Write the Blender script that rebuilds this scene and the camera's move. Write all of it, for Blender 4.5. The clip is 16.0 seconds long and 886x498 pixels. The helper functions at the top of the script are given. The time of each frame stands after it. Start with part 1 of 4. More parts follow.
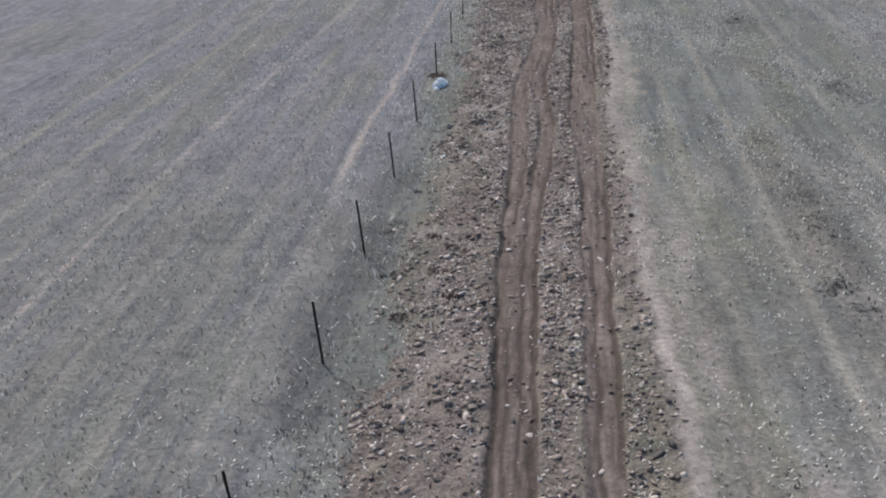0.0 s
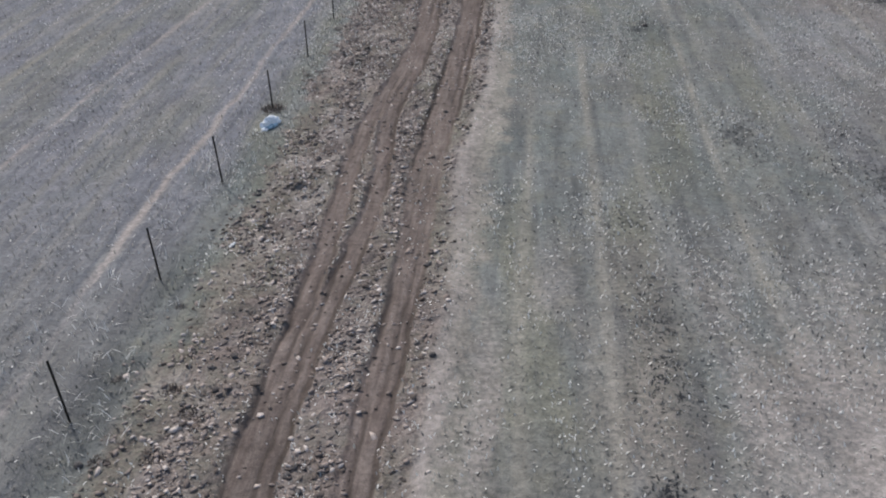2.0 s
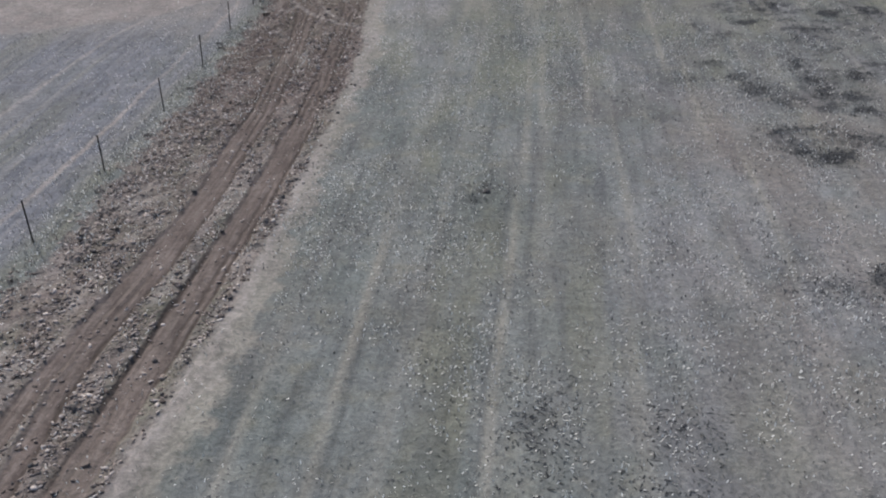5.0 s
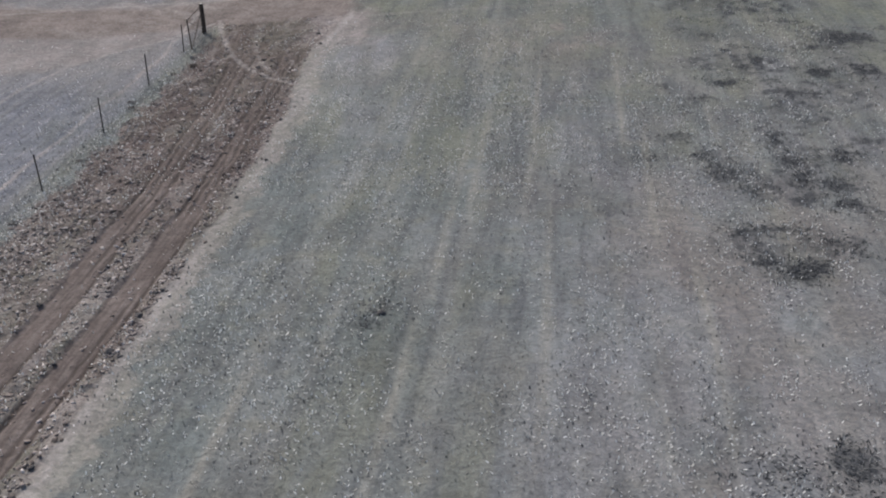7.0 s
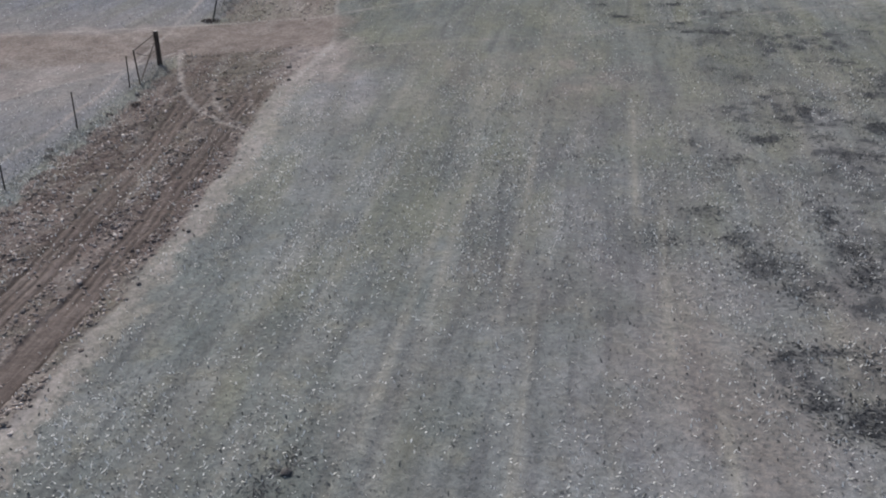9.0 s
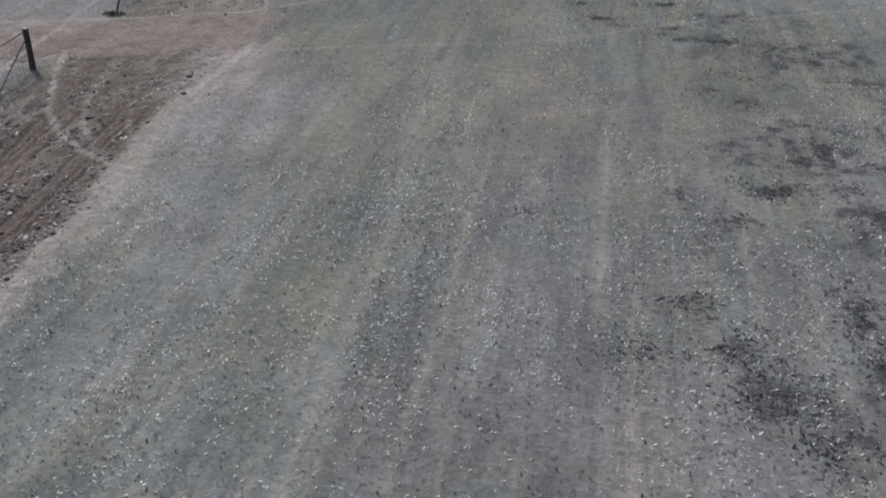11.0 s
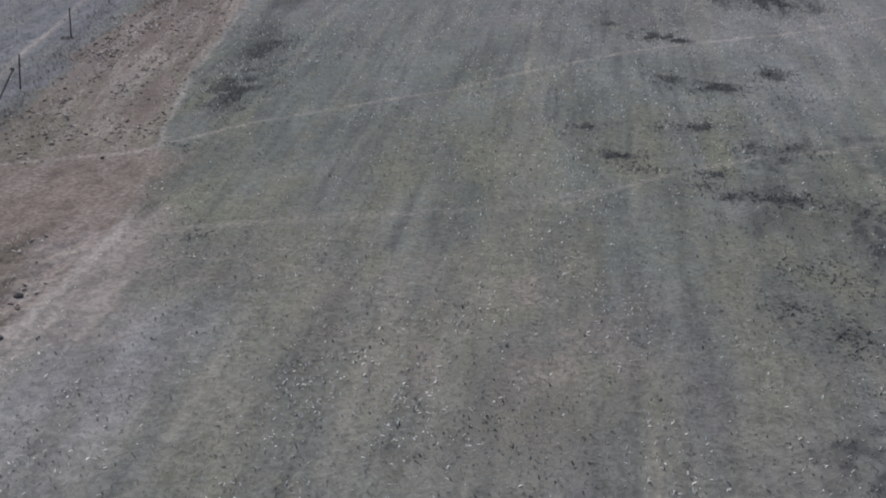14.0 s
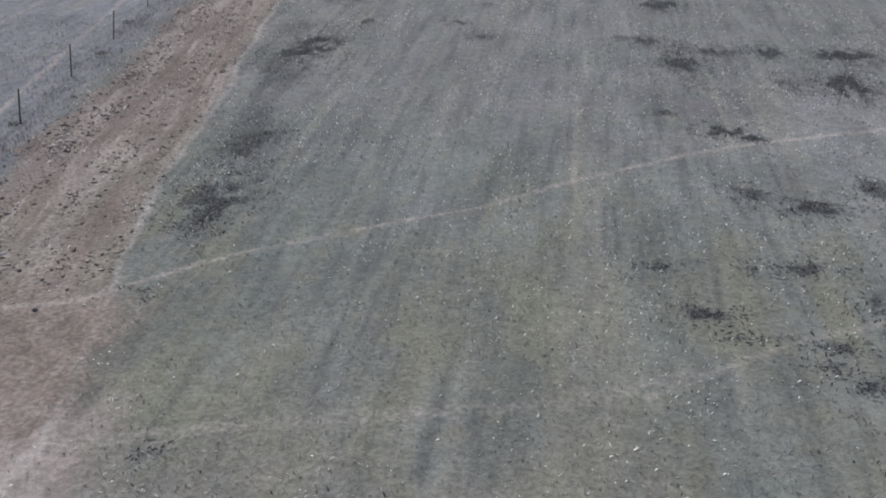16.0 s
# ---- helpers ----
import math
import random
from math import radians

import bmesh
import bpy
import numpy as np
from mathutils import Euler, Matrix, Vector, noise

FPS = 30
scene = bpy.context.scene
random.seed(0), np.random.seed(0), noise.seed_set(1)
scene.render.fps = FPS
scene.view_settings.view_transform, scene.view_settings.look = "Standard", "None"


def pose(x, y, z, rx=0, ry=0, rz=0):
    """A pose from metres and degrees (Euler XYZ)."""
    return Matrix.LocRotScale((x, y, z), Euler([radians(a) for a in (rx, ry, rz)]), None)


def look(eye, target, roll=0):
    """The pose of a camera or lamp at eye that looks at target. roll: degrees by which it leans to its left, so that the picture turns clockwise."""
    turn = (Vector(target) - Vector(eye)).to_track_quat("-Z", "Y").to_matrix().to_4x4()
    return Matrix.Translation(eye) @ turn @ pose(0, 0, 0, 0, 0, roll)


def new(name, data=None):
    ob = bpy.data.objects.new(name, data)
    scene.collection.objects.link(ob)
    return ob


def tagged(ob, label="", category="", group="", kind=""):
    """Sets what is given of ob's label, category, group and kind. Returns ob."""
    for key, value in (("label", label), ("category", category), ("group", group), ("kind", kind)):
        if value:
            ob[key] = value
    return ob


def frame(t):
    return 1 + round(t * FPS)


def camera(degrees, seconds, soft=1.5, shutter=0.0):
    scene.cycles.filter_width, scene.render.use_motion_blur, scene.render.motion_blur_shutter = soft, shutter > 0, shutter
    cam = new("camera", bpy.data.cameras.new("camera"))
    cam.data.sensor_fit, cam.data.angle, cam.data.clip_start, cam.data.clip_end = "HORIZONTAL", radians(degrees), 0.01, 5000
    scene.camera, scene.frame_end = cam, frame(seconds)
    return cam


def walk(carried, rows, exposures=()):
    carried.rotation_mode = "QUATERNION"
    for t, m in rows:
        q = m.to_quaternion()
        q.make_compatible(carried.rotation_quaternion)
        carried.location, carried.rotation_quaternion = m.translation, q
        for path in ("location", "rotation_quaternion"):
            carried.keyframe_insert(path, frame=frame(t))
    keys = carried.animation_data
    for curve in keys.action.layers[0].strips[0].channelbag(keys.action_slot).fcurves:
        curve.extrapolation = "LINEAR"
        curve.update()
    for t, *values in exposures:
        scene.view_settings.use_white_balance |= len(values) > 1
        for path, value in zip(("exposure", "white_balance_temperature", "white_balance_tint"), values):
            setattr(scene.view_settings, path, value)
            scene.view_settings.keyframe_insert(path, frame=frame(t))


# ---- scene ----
cam = camera(50.0, 16.0, soft=2.0)
PATH = [
    (0, look((4.202, -5.056, 9.678), (3.104, 3.860, 5.285), -2.16)),
    (0.5, look((5.223, -3.481, 9.628), (3.925, 5.203, 4.843), -4.19)),
    (1, look((6.093, -1.515, 9.813), (5.166, 6.977, 4.614), -2.74)),
    (1.5, look((7.059, 0.265, 10.457), (6.051, 8.802, 5.348), -3.33)),
    (2, look((7.896, 1.934, 10.889), (7.043, 10.544, 5.876), -1.47)),
    (2.5, look((8.715, 3.602, 10.941), (7.936, 12.197, 5.889), -1.03)),
    (3, look((9.844, 5.685, 11.299), (9.029, 14.238, 6.182), -2.13)),
    (3.5, look((10.757, 7.912, 12.140), (9.970, 16.410, 6.928), -1.36)),
    (4, look((11.904, 10.009, 12.239), (11.045, 18.540, 7.093), -1.23)),
    (4.2, look((12.208, 10.727, 12.442), (11.368, 19.286, 7.339), -1.78)),
    (6.3, look((16.172, 15.862, 12.585), (14.907, 24.489, 7.688), -0.76)),
    (6.5, look((16.314, 16.692, 13.106), (15.059, 25.214, 8.026), -1.33)),
    (7, look((16.558, 18.529, 12.894), (15.332, 27.148, 7.973), -1.47)),
    (7.5, look((16.680, 19.859, 12.226), (15.367, 28.508, 7.381), -1.67)),
    (8, look((17.081, 21.576, 12.138), (15.830, 30.192, 7.218), -2.01)),
    (8.2, look((17.042, 22.277, 12.053), (15.659, 30.904, 7.189), -2.41)),
    (10.3, look((18.324, 30.322, 10.400), (16.645, 38.965, 5.660), -0.26)),
    (10.5, look((18.335, 30.972, 10.191), (16.659, 39.598, 5.418), -0.39)),
    (11, look((18.173, 32.849, 10.382), (16.687, 41.425, 5.457), 0.05)),
    (11.5, look((18.449, 34.739, 10.885), (16.824, 43.190, 5.793), -0.92)),
    (12, look((18.155, 36.990, 10.722), (16.677, 45.592, 5.840), -0.27)),
    (12.5, look((17.948, 38.844, 11.099), (16.441, 47.419, 6.180), -1.34)),
    (13, look((17.890, 41.276, 11.668), (16.409, 49.733, 6.542), -0.69)),
    (13.5, look((17.203, 43.036, 11.830), (15.789, 51.694, 7.030), -1.00)),
    (14, look((16.842, 44.649, 11.079), (15.516, 53.245, 6.145), -0.64)),
    (14.5, look((16.278, 46.353, 10.164), (14.892, 55.273, 5.861), -1.16)),
    (15, look((15.594, 48.132, 9.630), (14.084, 57.104, 5.480), -0.69)),
    (15.5, look((15.199, 49.935, 10.252), (13.760, 58.831, 5.918), 0.14)),
    (16, look((14.809, 51.557, 10.963), (13.546, 60.309, 6.293), 0.23)),
]
EXPOSURES = [(0.0, 0.32, 6400, 10), (4.0, 0.24, 6350, 10), (8.0, 0.22, 6350, 10), (12.0, 0.13, 6300, 10), (14.0, 0.02, 6280, 10), (15.5, 0.0, 6280, 10), (16.0, 0.28, 6300, 10)]
walk(cam, PATH, EXPOSURES)

# ---- sky, sun ----
SUN_WAY = Vector((-0.80, 0.95, 1.32)).normalized()
world = bpy.data.worlds.new("sky")
scene.world = world
world.use_nodes = True
wn = world.node_tree
sky = wn.nodes.new("ShaderNodeTexSky")
sky.sky_type = "NISHITA"
sky.sun_disc = False
sky.sun_elevation = math.asin(SUN_WAY.z)
sky.sun_rotation = math.atan2(SUN_WAY.x, SUN_WAY.y) % (2 * math.pi)
sky.air_density, sky.dust_density = 1.0, 3.0
wn.links.new(sky.outputs[0], wn.nodes["Background"].inputs[0])
wn.nodes["Background"].inputs[1].default_value = 0.12
sun_data = bpy.data.lights.new("sun", "SUN")
sun_data.energy, sun_data.angle, sun_data.color = 2.2, radians(5), (1.0, 0.95, 0.89)
sun = new("sun", sun_data)
sun.matrix_world = look(SUN_WAY * 80, (0, 0, 0))

# ---- number tools ----
rng = np.random.default_rng(7)


def lattice(ix, iy, seed):
    h = (ix.astype(np.int64) * 374761393 + iy.astype(np.int64) * 668265263 + seed * 974634777) & 0xFFFFFFFF
    h = ((h ^ (h >> 13)) * 1274126177) & 0xFFFFFFFF
    h = h ^ (h >> 16)
    return (h & 0xFFFFFF) / float(0xFFFFFF)


def grain(x, y, size, seed, size_y=None):
    """Smooth value noise from 0 to 1, with bumps of the given size in metres."""
    u, v = x / size, y / (size_y or size)
    iu, iv = np.floor(u), np.floor(v)
    fu, fv = u - iu, v - iv
    fu, fv = fu * fu * (3 - 2 * fu), fv * fv * (3 - 2 * fv)
    a, b = lattice(iu, iv, seed), lattice(iu + 1, iv, seed)
    c, d = lattice(iu, iv + 1, seed), lattice(iu + 1, iv + 1, seed)
    return (a * (1 - fu) + b * fu) * (1 - fv) + (c * (1 - fu) + d * fu) * fv


def rough(x, y, size, seed, octaves=3, size_y=None):
    out, amp, total = 0, 1.0, 0
    for k in range(octaves):
        out = out + amp * grain(x, y, size / 2**k, seed + 31 * k, (size_y or size) / 2**k)
        total += amp
        amp *= 0.55
    return out / total


def ease(a, b, v):
    w = np.clip((v - a) / (b - a), 0, 1)
    return w * w * (3 - 2 * w)


def bell(d, width):
    return np.exp(-((d / width) ** 2))


def off_line(x, y, pts):
    """Distance to a polyline."""
    best = np.full(np.shape(x), 1e9)
    for (ax, ay), (bx, by) in zip(pts, pts[1:]):
        dx, dy = bx - ax, by - ay
        s = np.clip(((x - ax) * dx + (y - ay) * dy) / (dx * dx + dy * dy), 0, 1)
        best = np.minimum(best, np.hypot(x - ax - s * dx, y - ay - s * dy))
    return best


def glide(y, pts):
    """x of a line that runs along y, smooth between its points."""
    ys, xs = [p[0] for p in pts], [p[1] for p in pts]
    return sum(np.interp(y + o, ys, xs) for o in (-1.5, -0.75, 0, 0.75, 1.5)) / 5


# ---- plan of the ground ----
LEFT_PATH = [(-60, 3.4, 4.2), (8, 3.32, 4.1), (12.7, 3.12, 4.0), (16, 3.05, 3.88), (20.5, 3.08, 4.2), (24, 2.92, 4.4), (27, 2.88, 4.02), (29, 3.02, 3.98),
             (32, 3.3, 4.3), (36, 3.55, 4.4), (41, 3.4, 4.28), (44, 3.33, 4.22), (48, 3.05, 3.9), (52, 2.75, 3.55), (55.7, 2.25, 3.2), (60, 1.7, 2.8)]
RIGHT_PATH = [(-60, 4.8, 5.4), (8, 4.85, 5.42), (12.8, 4.98, 5.62), (18, 5.02, 5.7), (21, 4.95, 5.7), (24, 4.72, 5.68), (27, 4.9, 5.7), (29.8, 4.92, 5.85), (32.4, 5.05, 5.95),
              (36, 5.15, 6.05), (41, 5.1, 5.98), (45.5, 5.05, 5.75), (49, 4.85, 5.5), (54, 4.45, 5.15), (60, 4.0, 4.8)]
BERM = [(-60, 6.6), (8, 6.6), (13, 6.36), (17, 6.32), (20, 6.4), (24, 6.15), (27, 6.32), (30, 6.62), (37, 6.65), (43, 6.62), (47, 6.5), (52, 6.25), (54, 5.75), (58, 5.5),
        (60.7, 5.7), (63, 5.9), (64.7, 5.7), (68.3, 4.8), (70, 4.4), (72, 3.85), (74, 3.45), (76.4, 3.1), (79, 2.95), (84, 2.2), (88, 1.4), (95, 0.5),
        (100, -0.3), (140, -7.5), (300, -36)]
MARGIN = [(-60, 6.7), (8, 6.75), (17, 6.9), (21, 6.8), (25, 6.95), (28, 7.2), (32, 7.3), (38, 7.15), (43, 7.15), (47, 7.05), (52, 6.95), (54, 6.5), (57, 6.2),
          (59, 6.15), (62, 6.1), (300, 6.3)]
FENCE = [(-60, 0.0), (50, 0.05), (57, -0.25), (67, -0.85), (73, -2.0), (78.7, -3.15), (83.7, -3.95), (88.7, -4.65), (140, -12), (300, -36)]
VERGE = [(-60, 1.0), (10, 0.95), (20, 1.0), (30, 0.75), (50, 0.6), (57, 0.5), (67, -0.5), (72.6, -1.2), (75, -1.8), (77.5, -2.15), (81, -2.3), (88, -3.0), (94, -3.9), (140, -10.5), (300, -33)]
FENCE_TRAIL = [(-60, -1.55), (23, -1.5), (40, -1.3), (52, -1.15), (57, -1.1), (69, -2.6), (75, -3.7), (81.5, -4.8), (94, -7.1), (140, -14), (300, -38)]
CROSS_TRAIL = [(-14, 62.5), (-4, 65.6), (0, 66.85), (4.3, 68.5), (6.3, 70.7), (8.9, 72.5), (12.4, 74.6), (15.2, 77.0), (18.2, 79.2), (20.8, 80.7),
               (24.2, 82.2), (29.3, 85.4), (45, 94)]
SIDE_TRAIL = [(16.6, 66.7), (17.6, 67.5), (18.9, 68.5), (20.3, 69.4), (22.2, 70.4), (24.0, 70.9), (27.2, 72.5), (33, 75.4)]
UPPER_TRAIL = [(16.7, 70.6), (18.2, 71.6), (20.6, 73.7), (22.2, 74.9), (23.4, 75.6), (27, 78)]
FAINT_TRAIL = [(5.0, 63.4), (6.6, 63.9), (10.5, 65.1), (14.8, 66.2), (17.5, 67.6)]
TURN_A = [(-0.4, 62.5), (0.6, 60.0), (1.1, 59.0), (1.95, 57.2), (3.3, 55.5), (4.8, 54.3), (5.9, 53.7)]
TURN_B = [(2.2, 60.2), (2.7, 58.3), (3.4, 56.6), (4.5, 55.0), (5.4, 54.2)]
TURN_C = [(3.6, 60.0), (4.2, 58.2), (4.9, 56.4), (5.6, 55.2)]
LEFT_TRAIL = [(-6.8, -30), (-6.8, 16), (-6.3, 30), (-5.7, 41), (-5.5, 48), (-5.3, 52.5), (-4.7, 55.4), (-3.4, 57.5), (-1.9, 59.3), (-0.5, 62)]
GATE_TRAIL = [(-9, 50.5), (-4.6, 53.6), (-3.3, 57.0), (-1.4, 59.6), (-0.4, 62.6)]
FAR_TRAIL = [(-14, 30), (-13, 40), (-11, 47), (-7, 55), (-3, 62)]
STREAKS = [(7.9, 8, 30, 0.55), (9.65, 8, 35, 0.8), (13.05, 18, 37, 0.65), (13.3, 40, 50, 0.5), (13.8, 44, 52, 0.6), (15.5, 48, 57, 0.6), (14.5, 56, 62, 0.4),
           (16.3, 33, 44, 0.5), (15.4, 44, 53, 0.45), (19.3, 42, 50, 0.6), (18.5, 49, 58, 0.7), (20.1, 34, 41, 0.7), (11.2, 30, 60, 0.3), (21.7, 49, 54, 0.45),
           (15.0, 76, 84, 0.6), (15.7, 68, 76, 0.5), (12.1, 62, 90, 0.2), (8.9, 76, 98, 0.25), (-3.1, 4, 40, 0.45), (-4.6, 6, 50, 0.5), (-8.4, 5, 48, 0.55),
           (-9.8, 14, 46, 0.8), (-12.2, 20, 50, 0.7)]
# dead weeds: x, y, half width, half depth, thickness
NEAR_WEEDS = [(13.9, 27.7, 0.45, 1.1, 0.45), (17.1, 24.5, 0.42, 0.75, 0.8), (17.4, 23.5, 0.42, 0.55, 1.0), (17.75, 22.7, 0.4, 0.5, 1.0), (16.9, 27.6, 0.4, 0.6, 0.5),
              (15.9, 25.6, 0.4, 0.55, 0.45), (16.5, 21.3, 0.3, 0.5, 0.6), (21.0, 33.0, 0.6, 0.35, 0.7), (10.4, 22.4, 0.4, 0.5, 0.4), (10.65, 18.2, 0.42, 0.95, 0.5),
              (10.65, 15.8, 0.4, 0.6, 0.4), (10.1, 13.1, 0.24, 0.22, 1.1), (10.6, 12.2, 0.32, 0.2, 0.6), (22.4, 33.4, 0.45, 0.42, 0.9), (12.2, 38.0, 0.34, 0.28, 0.45),
              (11.8, 37.3, 0.3, 0.25, 0.4)]
BAND_WEEDS = [(22.7, 40.8, 0.5, 0.5, 1.0), (22.0, 41.3, 0.46, 0.3, 0.8), (23.3, 41.0, 0.28, 0.25, 1.0), (22.5, 43.1, 0.75, 0.24, 0.9), (21.8, 42.9, 0.5, 0.3, 0.6),
              (24.0, 42.5, 0.4, 0.45, 0.8), (24.4, 42.0, 0.3, 0.4, 0.7), (24.9, 44.7, 0.45, 0.35, 0.9), (24.7, 46.2, 0.65, 0.5, 0.9), (24.0, 46.5, 0.3, 0.36, 0.8),
              (21.6, 46.7, 0.6, 0.6, 0.75), (21.05, 48.0, 0.5, 0.45, 0.7), (22.3, 45.6, 0.5, 0.6, 0.5), (23.8, 47.7, 0.42, 0.5, 0.9), (25.4, 48.1, 0.35, 0.4, 0.8), (23.6, 49.6, 0.35, 0.8, 0.9),
              (26.0, 48.7, 0.4, 0.34, 0.7), (20.4, 49.7, 0.36, 0.38, 0.5), (19.2, 47.7, 0.42, 0.45, 0.45)]
MID_WEEDS = [(22.6, 55.2, 0.58, 0.4, 0.9), (20.6, 54.6, 0.34, 0.24, 0.7), (21.5, 53.4, 0.25, 0.25, 0.7), (24.4, 55.6, 0.3, 0.3, 0.8), (25.3, 54.1, 0.7, 0.4, 0.7),
             (26.5, 56.7, 0.6, 0.45, 0.9), (28.1, 57.4, 0.7, 0.85, 0.9), (23.6, 57.1, 0.3, 0.22, 0.8), (24.4, 58.1, 0.4, 0.4, 0.9), (24.1, 59.8, 0.38, 0.3, 0.7),
             (26.7, 59.8, 0.7, 0.6, 0.9), (28.5, 61.3, 1.0, 0.85, 1.0), (22.6, 61.5, 0.55, 0.42, 0.6), (21.6, 62.4, 0.38, 0.28, 0.6), (22.6, 63.9, 0.65, 0.42, 0.65),
             (26.3, 63.9, 0.42, 0.34, 0.8), (25.2, 65.6, 0.42, 0.5, 0.9), (16.7, 53.1, 0.18, 0.2, 0.7)]
TRAIL_WEEDS = [(22.3, 67.6, 0.78, 0.3, 1.0), (24.1, 67.2, 0.8, 0.34, 0.6), (21.0, 67.7, 0.36, 0.22, 0.8), (20.2, 68.3, 0.4, 0.2, 0.8), (20.6, 69.0, 0.46, 0.18, 0.8),
               (18.6, 69.1, 0.45, 0.14, 0.7), (17.95, 69.9, 0.48, 0.3, 1.0), (22.7, 70.9, 0.75, 0.45, 0.65), (20.2, 72.35, 0.62, 0.3, 0.8), (17.1, 72.0, 0.35, 0.18, 0.7),
               (21.2, 76.0, 0.95, 0.45, 1.1), (19.9, 76.6, 0.48, 0.36, 0.7), (23.3, 77.4, 0.42, 0.55, 0.8), (5.2, 74.3, 0.9, 1.5, 0.9), (5.3, 72.6, 0.46, 0.56, 0.6),
               (4.9, 78.6, 0.75, 1.4, 0.8), (5.5, 69.0, 0.34, 0.18, 0.5), (7.8, 63.8, 0.2, 0.16, 0.4)]
FAR_WEEDS = [(3.9, 88.5, 1.15, 2.0, 1.0), (3.8, 97.8, 0.8, 1.1, 0.9), (5.2, 93.6, 0.48, 0.7, 0.8), (9.5, 93.7, 0.5, 0.6, 0.7), (10.7, 91.7, 0.5, 0.42, 0.9),
             (18.9, 88.8, 0.68, 1.6, 1.1), (20.5, 90.7, 0.8, 0.65, 0.8), (17.5, 91.9, 0.7, 0.6, 0.7), (22.4, 91.1, 0.42, 0.75, 0.8), (18.6, 98.6, 0.95, 0.8, 0.8),
             (25.3, 91.0, 1.2, 0.85, 1.0), (24.9, 87.0, 0.95, 1.2, 1.1), (19.4, 81.5, 0.6, 0.5, 1.0), (20.5, 81.0, 0.46, 0.3, 0.8), (17.8, 83.1, 0.36, 0.22, 0.6),
             (22.5, 87.0, 0.5, 0.9, 0.55), (21.8, 103.4, 1.6, 0.8, 0.9), (24.2, 102.1, 1.1, 0.75, 0.9)]
WEEDS = NEAR_WEEDS + BAND_WEEDS + MID_WEEDS + TRAIL_WEEDS + FAR_WEEDS


def weed_weight(k, weed, x, y):
    """How thick the weeds of one patch stand at x, y: a torn outline that frays into single tufts."""
    cx, cy, rx, ry, much = weed
    d = np.hypot((x - cx) / rx, (y - cy) / ry) + 1.7 * (rough(x, y, 0.8, 200 + k, 4, 1.1) - 0.5)
    tufts = rough(x, y, 0.32, 300 + k, 3, 0.5)
    core = min(much, 1.0) * ease(1.35, 0.5, d) * (0.3 + 0.7 * ease(0.36, 0.56, tufts + 0.14 * ease(0.8, 0.1, d) + 0.06 * (much - 0.7)))
    halo = 0.52 * much * ease(2.6, 0.9, d) * (0.35 + 0.65 * ease(0.42, 0.6, tufts))
    return np.maximum(core, halo)


